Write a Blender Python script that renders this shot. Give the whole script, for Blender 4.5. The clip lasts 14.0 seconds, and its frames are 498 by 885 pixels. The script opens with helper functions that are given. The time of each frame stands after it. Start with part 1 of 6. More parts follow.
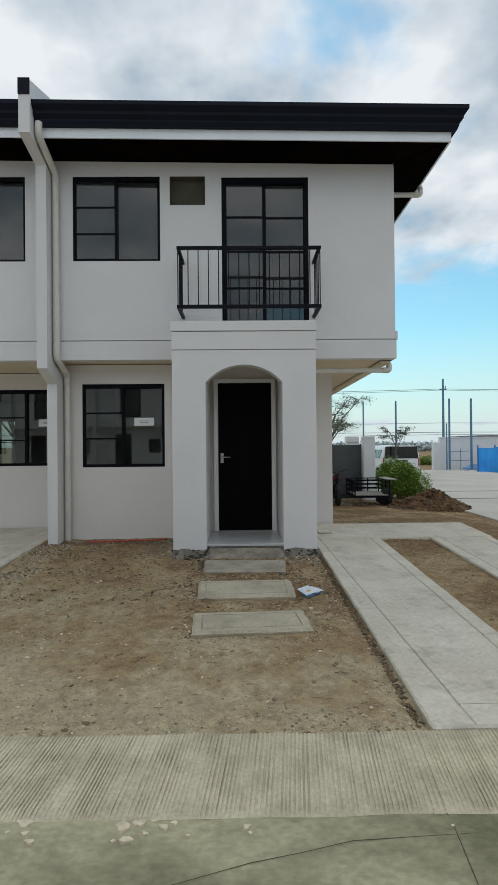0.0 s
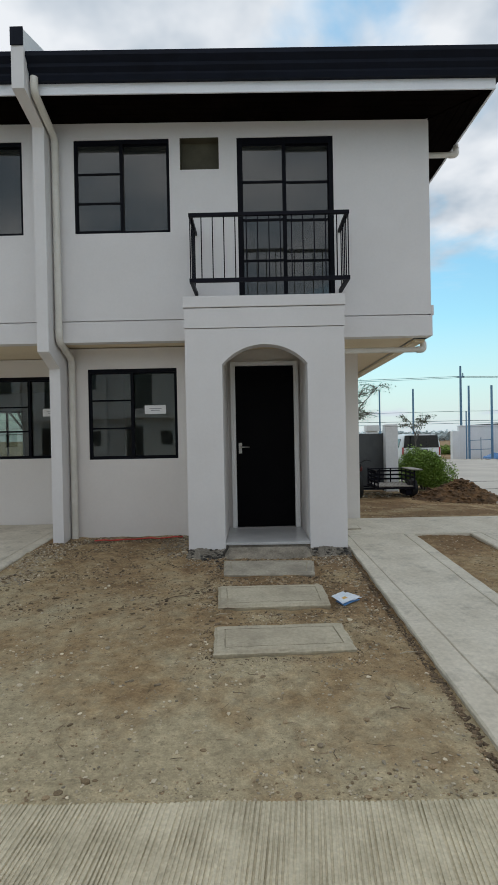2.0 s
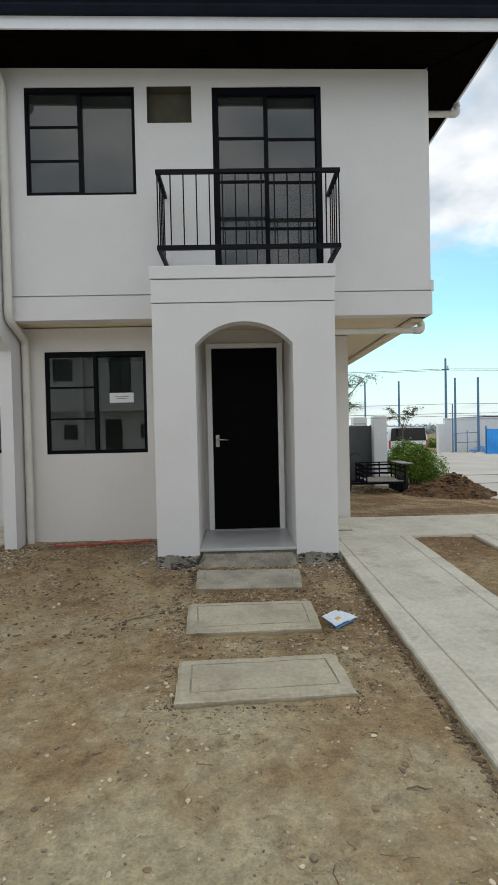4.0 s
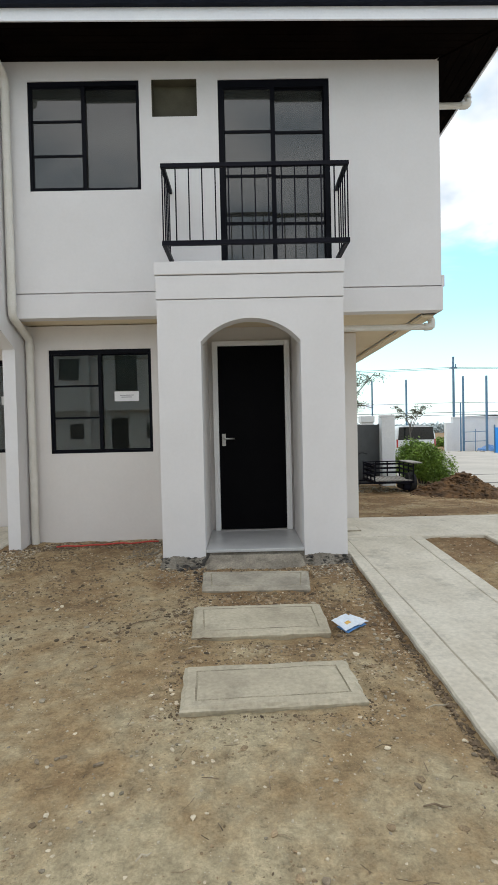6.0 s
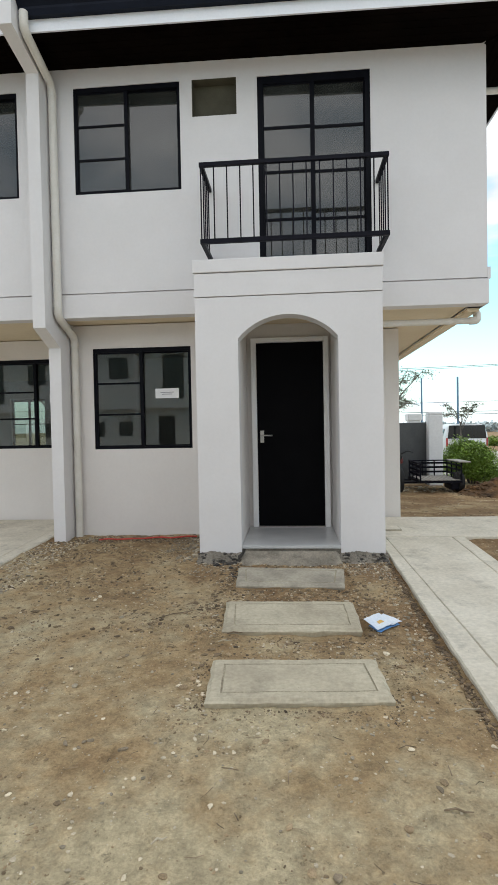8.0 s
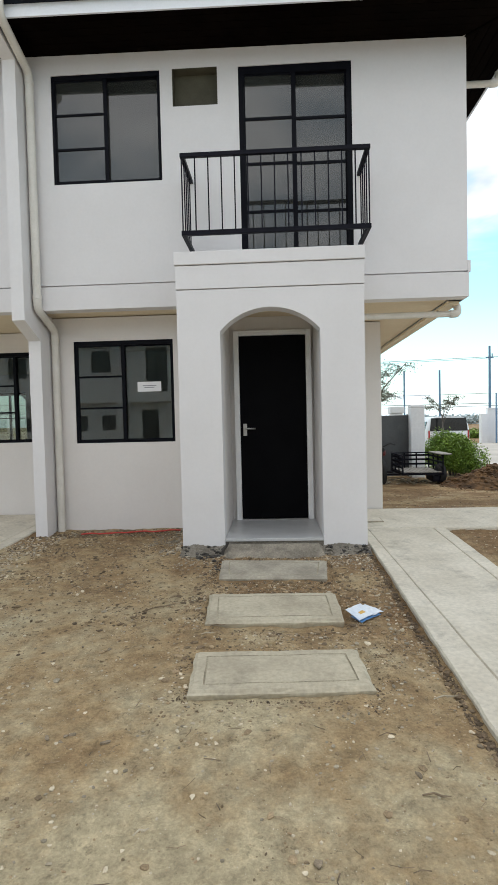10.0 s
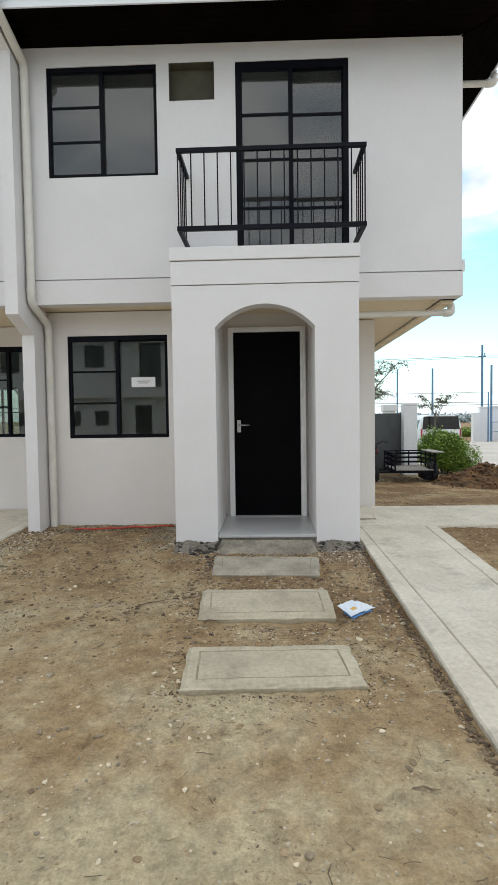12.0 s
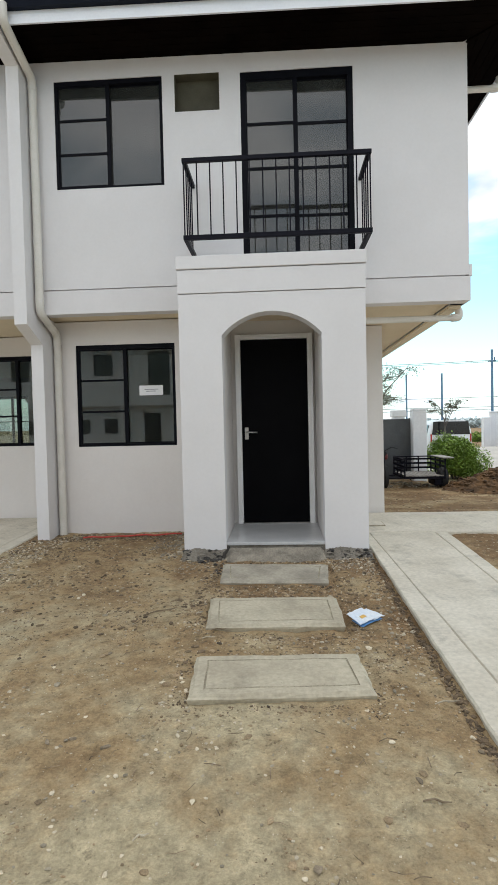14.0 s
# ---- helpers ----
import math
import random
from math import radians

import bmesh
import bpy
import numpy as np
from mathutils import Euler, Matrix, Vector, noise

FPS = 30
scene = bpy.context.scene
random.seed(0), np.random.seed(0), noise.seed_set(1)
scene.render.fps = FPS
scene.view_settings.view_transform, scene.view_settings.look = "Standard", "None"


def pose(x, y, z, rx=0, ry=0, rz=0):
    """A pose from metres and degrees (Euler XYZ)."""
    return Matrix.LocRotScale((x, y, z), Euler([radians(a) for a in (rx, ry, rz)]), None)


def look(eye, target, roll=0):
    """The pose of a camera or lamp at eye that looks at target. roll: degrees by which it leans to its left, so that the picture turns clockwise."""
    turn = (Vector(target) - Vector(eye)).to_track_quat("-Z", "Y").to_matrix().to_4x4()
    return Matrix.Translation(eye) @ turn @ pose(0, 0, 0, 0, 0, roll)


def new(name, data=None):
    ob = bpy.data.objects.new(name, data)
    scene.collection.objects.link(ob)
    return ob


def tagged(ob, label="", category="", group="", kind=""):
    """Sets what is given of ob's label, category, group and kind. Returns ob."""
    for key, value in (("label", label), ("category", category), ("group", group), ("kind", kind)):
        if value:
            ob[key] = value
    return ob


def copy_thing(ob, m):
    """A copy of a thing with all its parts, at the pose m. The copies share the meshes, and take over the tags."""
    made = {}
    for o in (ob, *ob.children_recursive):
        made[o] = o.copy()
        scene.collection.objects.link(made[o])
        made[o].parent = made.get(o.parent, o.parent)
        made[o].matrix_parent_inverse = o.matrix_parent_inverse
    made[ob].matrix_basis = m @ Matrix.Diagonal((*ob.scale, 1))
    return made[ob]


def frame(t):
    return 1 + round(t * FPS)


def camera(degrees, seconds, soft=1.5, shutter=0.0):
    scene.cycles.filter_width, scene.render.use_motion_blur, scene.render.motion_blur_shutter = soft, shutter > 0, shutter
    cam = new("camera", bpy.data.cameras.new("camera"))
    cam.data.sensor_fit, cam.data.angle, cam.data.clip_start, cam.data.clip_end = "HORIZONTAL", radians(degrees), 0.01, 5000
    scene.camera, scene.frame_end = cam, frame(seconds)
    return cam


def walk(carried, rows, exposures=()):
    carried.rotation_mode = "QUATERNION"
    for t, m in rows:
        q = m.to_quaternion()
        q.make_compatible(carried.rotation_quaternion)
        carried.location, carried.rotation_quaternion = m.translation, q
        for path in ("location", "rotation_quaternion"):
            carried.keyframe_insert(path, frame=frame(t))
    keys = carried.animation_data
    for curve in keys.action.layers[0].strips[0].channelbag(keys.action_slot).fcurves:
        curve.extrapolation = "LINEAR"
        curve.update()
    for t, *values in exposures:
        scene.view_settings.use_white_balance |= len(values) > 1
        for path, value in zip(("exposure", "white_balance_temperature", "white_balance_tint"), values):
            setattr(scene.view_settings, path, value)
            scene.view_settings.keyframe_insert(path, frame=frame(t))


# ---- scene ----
cam = camera(50.3, 14.0)
# the walk: seconds, eye, target, roll
PATH = [
    (0, (0.035, -0.036, 1.639), (0.061, 1.964, 1.65), -0.5),
    (0.5, (-0.052, 0.052, 1.628), (-0.053, 2.052, 1.639), -0.4),
    (1, (-0.172, 0.173, 1.646), (-0.21, 2.173, 1.652), -0.6),
    (1.5, (-0.169, 0.353, 1.599), (-0.207, 2.353, 1.612), -0.8),
    (2, (-0.073, 0.602, 1.606), (-0.092, 2.602, 1.585), -1.1),
    (2.5, (-0.028, 0.785, 1.596), (0.039, 2.784, 1.562), -0.6),
    (3, (-0.074, 1.026, 1.6), (0.084, 3.02, 1.56), -0.6),
    (3.5, (-0.046, 1.223, 1.582), (0.05, 3.22, 1.537), -0.9),
    (3.7, (-0.008, 1.3, 1.577), (0.041, 3.299, 1.532), -1.2),
    (6, (-0.012, 1.455, 1.571), (0.003, 3.454, 1.523), -1.3),
    (6.5, (-0.011, 1.442, 1.572), (-0.091, 3.44, 1.525), -1.9),
    (7, (-0.002, 1.422, 1.584), (-0.174, 3.414, 1.535), -2.2),
    (7.5, (0.039, 1.441, 1.573), (-0.14, 3.433, 1.531), -1.8),
    (8, (0.093, 1.453, 1.552), (-0.07, 3.446, 1.501), -1.1),
    (8.5, (0.103, 1.463, 1.554), (-0.056, 3.456, 1.495), -1.0),
    (9, (0.108, 1.461, 1.548), (-0.032, 3.455, 1.483), -1.1),
    (11.5, (0.11, 1.444, 1.548), (0.03, 3.44, 1.459), -1.1),
    (12, (0.102, 1.443, 1.548), (0.023, 3.439, 1.458), -0.8),
    (12.5, (0.101, 1.444, 1.547), (0.0, 3.44, 1.459), -1.0),
    (13, (0.103, 1.45, 1.544), (-0.022, 3.445, 1.462), -1.3),
    (13.5, (0.106, 1.444, 1.551), (-0.014, 3.439, 1.475), -1.3),
    (14, (0.117, 1.45, 1.552), (0.004, 3.445, 1.488), -1.3),
]
EXPOSURES = [(0.0, -0.93, 6600, 11), (1.5, -0.93, 6600, 12), (2.5, -0.88, 6650, 13), (3.0, -0.85, 6650, 13), (3.7, -0.70, 6800, 13), (6.0, -0.28, 6850, 14), (7.0, -0.23, 6850, 14), (14.0, -0.18, 6850, 14)]
walk(cam, [(t, look(eye, target, roll)) for t, eye, target, roll in PATH], EXPOSURES)

# ---- world, sun, exposure ----
world = bpy.data.worlds.new("sky")
scene.world = world
world.use_nodes = True
SUN_EL, SUN_AZ = radians(58), radians(-28)   # high behind the house, to its left


def wire(tree, a, b):
    tree.links.new(a, b)


def build_sky():
    nt = world.node_tree
    nd = nt.nodes
    nd.clear()
    out = nd.new("ShaderNodeOutputWorld")
    bg = nd.new("ShaderNodeBackground")
    sky = nd.new("ShaderNodeTexSky")
    sky.sky_type, sky.sun_disc = "NISHITA", False
    sky.sun_elevation, sky.sun_rotation = SUN_EL, SUN_AZ
    sky.air_density, sky.dust_density = 1.2, 0.6
    gain = nd.new("ShaderNodeVectorMath")
    gain.operation = "MULTIPLY"
    gain.inputs[1].default_value = (0.195, 0.292, 0.280)
    wire(nt, sky.outputs[0], gain.inputs[0])
    co = nd.new("ShaderNodeTexCoord")
    sep = nd.new("ShaderNodeSeparateXYZ")
    wire(nt, co.outputs["Generated"], sep.inputs[0])
    up = nd.new("ShaderNodeMath")
    up.operation = "MAXIMUM"
    up.inputs[1].default_value = 0.0
    wire(nt, sep.outputs["Z"], up.inputs[0])
    lift = nd.new("ShaderNodeMath")
    lift.operation = "ADD"
    lift.inputs[1].default_value = 0.22
    wire(nt, up.outputs[0], lift.inputs[0])
    plane = nd.new("ShaderNodeVectorMath")
    plane.operation = "DIVIDE"
    comb = nd.new("ShaderNodeCombineXYZ")
    for k in range(3):
        wire(nt, lift.outputs[0], comb.inputs[k])
    wire(nt, co.outputs["Generated"], plane.inputs[0])
    wire(nt, comb.outputs[0], plane.inputs[1])
    big = nd.new("ShaderNodeTexNoise")
    big.inputs["Scale"].default_value, big.inputs["Detail"].default_value = 2.3, 7
    big.inputs["Roughness"].default_value, big.inputs["Distortion"].default_value = 0.5, 0.3
    shift = nd.new("ShaderNodeVectorMath")
    shift.operation = "ADD"
    shift.inputs[1].default_value = (3.4, 0.9, 0.0)
    wire(nt, plane.outputs[0], shift.inputs[0])
    wire(nt, shift.outputs[0], big.inputs["Vector"])
    # more cloud higher up, clear strip over the horizon
    bias = nd.new("ShaderNodeMapRange")
    bias.interpolation_type = "SMOOTHSTEP"
    bias.inputs["From Min"].default_value, bias.inputs["From Max"].default_value = 0.238, 0.322
    bias.inputs["To Min"].default_value, bias.inputs["To Max"].default_value = -0.17, 0.145
    wire(nt, sep.outputs["Z"], bias.inputs["Value"])
    add = nd.new("ShaderNodeMath")
    wire(nt, big.outputs[0], add.inputs[0])
    wire(nt, bias.outputs[0], add.inputs[1])
    mask = nd.new("ShaderNodeMapRange")
    mask.interpolation_type = "SMOOTHSTEP"
    mask.inputs["From Min"].default_value, mask.inputs["From Max"].default_value = 0.44, 0.61
    # cloud added towards the unseen street side, greying what the panes reflect
    back = nd.new("ShaderNodeMapRange")
    back.interpolation_type = "SMOOTHSTEP"
    back.inputs["From Min"].default_value, back.inputs["From Max"].default_value = -0.75, 0.10
    back.inputs["To Min"].default_value, back.inputs["To Max"].default_value = 0.24, 0.0
    wire(nt, sep.outputs["Y"], back.inputs["Value"])
    add2 = nd.new("ShaderNodeMath")
    wire(nt, add.outputs[0], add2.inputs[0])
    wire(nt, back.outputs[0], add2.inputs[1])
    wire(nt, add2.outputs[0], mask.inputs["Value"])
    fine = nd.new("ShaderNodeTexNoise")
    fine.inputs["Scale"].default_value, fine.inputs["Detail"].default_value = 2.6, 5
    wire(nt, shift.outputs[0], fine.inputs["Vector"])
    tone = nd.new("ShaderNodeValToRGB")
    tone.color_ramp.elements[0].position, tone.color_ramp.elements[0].color = 0.33, (0.63, 0.83, 1.02, 1)
    tone.color_ramp.elements[1].position, tone.color_ramp.elements[1].color = 0.54, (1.55, 1.66, 1.74, 1)
    wire(nt, fine.outputs[0], tone.inputs[0])
    mix = nd.new("ShaderNodeMix")
    mix.data_type = "RGBA"
    wire(nt, mask.outputs[0], mix.inputs["Factor"])
    wire(nt, gain.outputs[0], mix.inputs["A"])
    wire(nt, tone.outputs[0], mix.inputs["B"])
    # pale haze low down
    haze = nd.new("ShaderNodeMapRange")
    haze.inputs["From Min"].default_value, haze.inputs["From Max"].default_value = 0.0, 0.20
    haze.inputs["To Min"].default_value, haze.inputs["To Max"].default_value = 0.88, 0.0
    wire(nt, sep.outputs["Z"], haze.inputs["Value"])
    mix2 = nd.new("ShaderNodeMix")
    mix2.data_type = "RGBA"
    mix2.inputs["B"].default_value = (1.22, 1.42, 1.60, 1)
    wire(nt, haze.outputs[0], mix2.inputs["Factor"])
    wire(nt, mix.outputs["Result"], mix2.inputs["A"])
    wire(nt, mix2.outputs["Result"], bg.inputs["Color"])
    bg.inputs["Strength"].default_value = 1.0
    wire(nt, bg.outputs[0], out.inputs[0])


build_sky()
sun = bpy.data.lights.new("sun", "SUN")
sun.energy, sun.angle, sun.color = 0.7, radians(30), (1.0, 0.95, 0.86)
sun_ob = new("sun", sun)
sun_dir = Vector((math.sin(SUN_AZ) * math.cos(SUN_EL), math.cos(SUN_AZ) * math.cos(SUN_EL), math.sin(SUN_EL)))
sun_ob.matrix_world = look(sun_dir * 40, (0, 0, 0))


# ---- materials ----
def material(name, base, alt=None, scale=6.0, rough=0.8, metal=0.0, bump=0.0, bump_scale=60.0, fine=None, grain=0.12, island=0.0, spec=0.5, stretch=(1, 1, 1), stain=0.0):
    """Base colour varied at two scales, with fine relief. alt: the second colour of the large patches."""
    m = bpy.data.materials.new(name)
    m.use_nodes = True
    nt = m.node_tree
    nd = nt.nodes
    b = nd["Principled BSDF"]
    b.inputs["Metallic"].default_value = metal
    b.inputs["Roughness"].default_value = rough
    b.inputs["Specular IOR Level"].default_value = spec
    co = nd.new("ShaderNodeTexCoord")
    mp = nd.new("ShaderNodeMapping")
    mp.inputs["Scale"].default_value = stretch
    geo = nd.new("ShaderNodeNewGeometry")
    wire(nt, geo.outputs["Position"], mp.inputs["Vector"])
    n1 = nd.new("ShaderNodeTexNoise")
    n1.inputs["Scale"].default_value, n1.inputs["Detail"].default_value, n1.inputs["Roughness"].default_value = scale, 6, 0.6
    wire(nt, mp.outputs[0], n1.inputs["Vector"])
    ramp = nd.new("ShaderNodeValToRGB")
    alt = alt or tuple(c * 0.82 for c in base)
    ramp.color_ramp.elements[0].position, ramp.color_ramp.elements[0].color = 0.36, (*alt, 1)
    ramp.color_ramp.elements[1].position, ramp.color_ramp.elements[1].color = 0.62, (*base, 1)
    wire(nt, n1.outputs[0], ramp.inputs[0])
    n2 = nd.new("ShaderNodeTexNoise")
    n2.inputs["Scale"].default_value, n2.inputs["Detail"].default_value = fine or scale * 14, 4
    wire(nt, mp.outputs[0], n2.inputs["Vector"])
    g = nd.new("ShaderNodeMapRange")
    g.inputs["From Min"].default_value, g.inputs["From Max"].default_value = 0.3, 0.7
    g.inputs["To Min"].default_value, g.inputs["To Max"].default_value = 1 - grain, 1 + grain
    wire(nt, n2.outputs[0], g.inputs["Value"])
    mul = nd.new("ShaderNodeVectorMath")
    mul.operation = "MULTIPLY"
    cb = nd.new("ShaderNodeCombineXYZ")
    for k in range(3):
        wire(nt, g.outputs[0], cb.inputs[k])
    wire(nt, ramp.outputs[0], mul.inputs[0])
    wire(nt, cb.outputs[0], mul.inputs[1])
    last = mul.outputs[0]
    if stain:
        # ragged dirty blotches and small dark specks
        for size, lo, hi, depth in ((4.3, 0.53, 0.66, stain), (38.0, 0.64, 0.70, 1.6 * stain)):
            ns = nd.new("ShaderNodeTexNoise")
            ns.inputs["Scale"].default_value, ns.inputs["Detail"].default_value, ns.inputs["Roughness"].default_value = size, 8, 0.72
            wire(nt, geo.outputs["Position"], ns.inputs["Vector"])
            ms = nd.new("ShaderNodeMapRange")
            ms.inputs["From Min"].default_value, ms.inputs["From Max"].default_value = lo, hi
            ms.inputs["To Min"].default_value, ms.inputs["To Max"].default_value = 1.0, 1.0 - depth
            wire(nt, ns.outputs[0], ms.inputs["Value"])
            sc = nd.new("ShaderNodeVectorMath")
            sc.operation = "SCALE"
            wire(nt, last, sc.inputs[0])
            wire(nt, ms.outputs[0], sc.inputs["Scale"])
            last = sc.outputs[0]
    if island:
        r = nd.new("ShaderNodeMapRange")
        r.inputs["To Min"].default_value, r.inputs["To Max"].default_value = 1 - island, 1 + island
        wire(nt, geo.outputs["Random Per Island"], r.inputs["Value"])
        cb2 = nd.new("ShaderNodeCombineXYZ")
        for k in range(3):
            wire(nt, r.outputs[0], cb2.inputs[k])
        m2 = nd.new("ShaderNodeVectorMath")
        m2.operation = "MULTIPLY"
        wire(nt, last, m2.inputs[0])
        wire(nt, cb2.outputs[0], m2.inputs[1])
        last = m2.outputs[0]
    wire(nt, last, b.inputs["Base Color"])
    if bump:
        n3 = nd.new("ShaderNodeTexNoise")
        n3.inputs["Scale"].default_value, n3.inputs["Detail"].default_value = bump_scale, 5
        wire(nt, mp.outputs[0], n3.inputs["Vector"])
        bp = nd.new("ShaderNodeBump")
        bp.inputs["Strength"].default_value, bp.inputs["Distance"].default_value = bump, 0.01
        wire(nt, n3.outputs[0], bp.inputs["Height"])
        wire(nt, bp.outputs[0], b.inputs["Normal"])
    return m


def glass_material(name, tint, ior, dust):
    m = bpy.data.materials.new(name)
    m.use_nodes = True
    nt = m.node_tree
    nd = nt.nodes
    nd.remove(nd["Principled BSDF"])
    tr = nd.new("ShaderNodeBsdfTransparent")
    tr.inputs[0].default_value = (*tint, 1)
    gl = nd.new("ShaderNodeBsdfGlossy")
    gl.inputs["Roughness"].default_value = 0.01
    wob = nd.new("ShaderNodeTexNoise")
    wob.inputs["Scale"].default_value = 1.3
    geo = nd.new("ShaderNodeNewGeometry")
    wire(nt, geo.outputs["Position"], wob.inputs["Vector"])
    bp = nd.new("ShaderNodeBump")
    bp.inputs["Strength"].default_value, bp.inputs["Distance"].default_value = 0.03, 0.01
    wire(nt, wob.outputs[0], bp.inputs["Height"])
    wire(nt, bp.outputs[0], gl.inputs["Normal"])
    fr = nd.new("ShaderNodeFresnel")
    fr.inputs["IOR"].default_value = ior
    mx = nd.new("ShaderNodeMixShader")
    wire(nt, fr.outputs[0], mx.inputs[0])
    wire(nt, tr.outputs[0], mx.inputs[1])
    wire(nt, gl.outputs[0], mx.inputs[2])
    # a thin uneven dust film outside, its pale colour lifting the dark reflections
    film = nd.new("ShaderNodeBsdfDiffuse")
    film.inputs["Color"].default_value = (0.44, 0.45, 0.41, 1)
    haze = nd.new("ShaderNodeTexNoise")
    haze.inputs["Scale"].default_value, haze.inputs["Detail"].default_value = 3.5, 6
    wire(nt, geo.outputs["Position"], haze.inputs["Vector"])
    amount = nd.new("ShaderNodeMapRange")
    amount.inputs["From Min"].default_value, amount.inputs["From Max"].default_value = 0.3, 0.7
    amount.inputs["To Min"].default_value, amount.inputs["To Max"].default_value = dust * 0.7, dust * 1.3
    wire(nt, haze.outputs[0], amount.inputs["Value"])
    last = nd.new("ShaderNodeMixShader")
    wire(nt, amount.outputs[0], last.inputs[0])
    wire(nt, mx.outputs[0], last.inputs[1])
    wire(nt, film.outputs[0], last.inputs[2])
    wire(nt, last.outputs[0], nd["Material Output"].inputs[0])
    return m


PAINT = material("wall_paint", (0.732, 0.712, 0.714), (0.702, 0.682, 0.682), 1.6, 0.75, bump=0.035, bump_scale=120, grain=0.012, fine=30)
# warmer copy of the wall paint, light bounced off the soil in its colour
PAINT_WARM = material("warm_bounce_wall", (0.735, 0.70, 0.675), (0.705, 0.67, 0.645), 1.6, 0.75, bump=0.035, bump_scale=120, grain=0.012, fine=30)
# soffit cream made warmer, the bounce off the soil put into it
CREAM = material("warm_bounce_soffit", (0.78, 0.66, 0.48), (0.74, 0.62, 0.44), 1.8, 0.75, bump=0.10, bump_scale=140, grain=0.03, fine=30)
PAINT_IN = material("interior_paint", (0.62, 0.60, 0.55), (0.58, 0.56, 0.51), 2.0, 0.8, grain=0.02)
BEIGE = material("dark_vent_lining", (0.10, 0.092, 0.062), (0.08, 0.072, 0.048), 5, 0.8, grain=0.05)
FASCIA = material("fascia_paint", (0.84, 0.86, 0.90), (0.80, 0.82, 0.87), 3, 0.55, grain=0.02)
NAVY = material("painted_steel", (0.007, 0.010, 0.020), (0.005, 0.007, 0.014), 3, 0.5, bump=0.03, grain=0.05, spec=0.12)
# soffit boards nearly black, slightly different from board to board
SOFFIT = material("near_black_soffit", (0.0055, 0.0034, 0.0025), (0.0025, 0.0016, 0.0013), 3, 0.7, grain=0.2, island=0.3, spec=0.01)
BLACK = material("black_aluminium", (0.007, 0.0075, 0.011), (0.005, 0.0055, 0.008), 8, 0.4, grain=0.05, spec=0.06)
IRON = material("black_iron", (0.008, 0.008, 0.014), (0.006, 0.006, 0.010), 12, 0.45, bump=0.05, grain=0.1, spec=0.10)
DOOR = material("black_door", (0.004, 0.004, 0.005), (0.003, 0.003, 0.004), 4, 0.55, bump=0.04, bump_scale=220, grain=0.1, spec=0.05)
STEEL = material("brushed_steel", (0.55, 0.54, 0.52), (0.45, 0.44, 0.43), 20, 0.3, metal=1.0, grain=0.05)
PVC = material("painted_pipe", (0.72, 0.69, 0.64), (0.66, 0.63, 0.57), 5, 0.5, grain=0.03)
GLASS = glass_material("window_glass", (0.72, 0.76, 0.74), 1.78, 0.012)
# upstairs copy of the glass, darker so that the rooms behind stay dark
GLASS_U = glass_material("dark_upper_glass", (0.22, 0.23, 0.22), 1.92, 0.06)
PAPER = material("paper", (0.8, 0.8, 0.8), (0.76, 0.76, 0.77), 20, 0.8, grain=0.02)
INK = material("faded_ink", (0.30, 0.30, 0.32), None, 20, 0.8)
TILE = material("porch_tile", (0.50, 0.50, 0.50), (0.43, 0.43, 0.43), 4, 0.28, grain=0.05, bump=0.02)
CONC = material("concrete", (0.49, 0.435, 0.325), (0.39, 0.34, 0.25), 3.4, 0.88, bump=0.35, bump_scale=70, grain=0.12, fine=45, stain=0.22)
CONC_D = material("cement_dusted_concrete", (0.40, 0.36, 0.285), (0.27, 0.24, 0.19), 4.0, 0.9, bump=0.4, bump_scale=60, grain=0.14, fine=45)
CONC_L = material("pale_concrete", (0.62, 0.57, 0.475), (0.53, 0.48, 0.39), 2.6, 0.85, bump=0.3, bump_scale=55, grain=0.10, fine=34, stain=0.24)
GROOVE = material("dirty_groove", (0.46, 0.41, 0.305), (0.27, 0.235, 0.17), 7, 0.95, grain=0.25)
APRON = material("brushed_concrete", (0.57, 0.51, 0.375), (0.43, 0.38, 0.27), 5.5, 0.9, bump=0.3, bump_scale=90, grain=0.14, fine=60)
KERB = material("stained_kerb", (0.40, 0.372, 0.24), (0.165, 0.16, 0.092), 3.0, 0.9, bump=0.4, bump_scale=60, grain=0.16, fine=50, stretch=(0.5, 1, 1))
KERB_D = material("mossy_crack", (0.10, 0.10, 0.06), (0.06, 0.06, 0.04), 6, 0.95, grain=0.2)
ROAD = material("road_concrete", (0.52, 0.485, 0.43), (0.44, 0.41, 0.365), 0.6, 0.9, bump=0.15, grain=0.06, fine=12)
STONE = material("pale_stone", (0.50, 0.43, 0.32), (0.32, 0.27, 0.19), 18, 0.9, bump=0.3, grain=0.15, island=0.45)
RUBBLE = material("rubble", (0.42, 0.36, 0.27), (0.23, 0.195, 0.145), 18, 0.95, bump=0.4, grain=0.2, island=0.5)
CLOD = material("soil_clods", (0.34, 0.25, 0.15), (0.22, 0.155, 0.09), 12, 0.95, bump=0.5, grain=0.25, island=0.4)
SPOIL = material("dark_spoil", (0.18, 0.127, 0.077), (0.095, 0.067, 0.042), 14, 0.95, bump=0.5, grain=0.25, island=0.4)
CHIP = material("pale_chips", (0.60, 0.52, 0.39), (0.44, 0.37, 0.27), 18, 0.9, bump=0.2, grain=0.12, island=0.3)
FRAMEW = material("white_gloss_paint", (0.86, 0.86, 0.85), (0.83, 0.83, 0.82), 5, 0.4, grain=0.02)
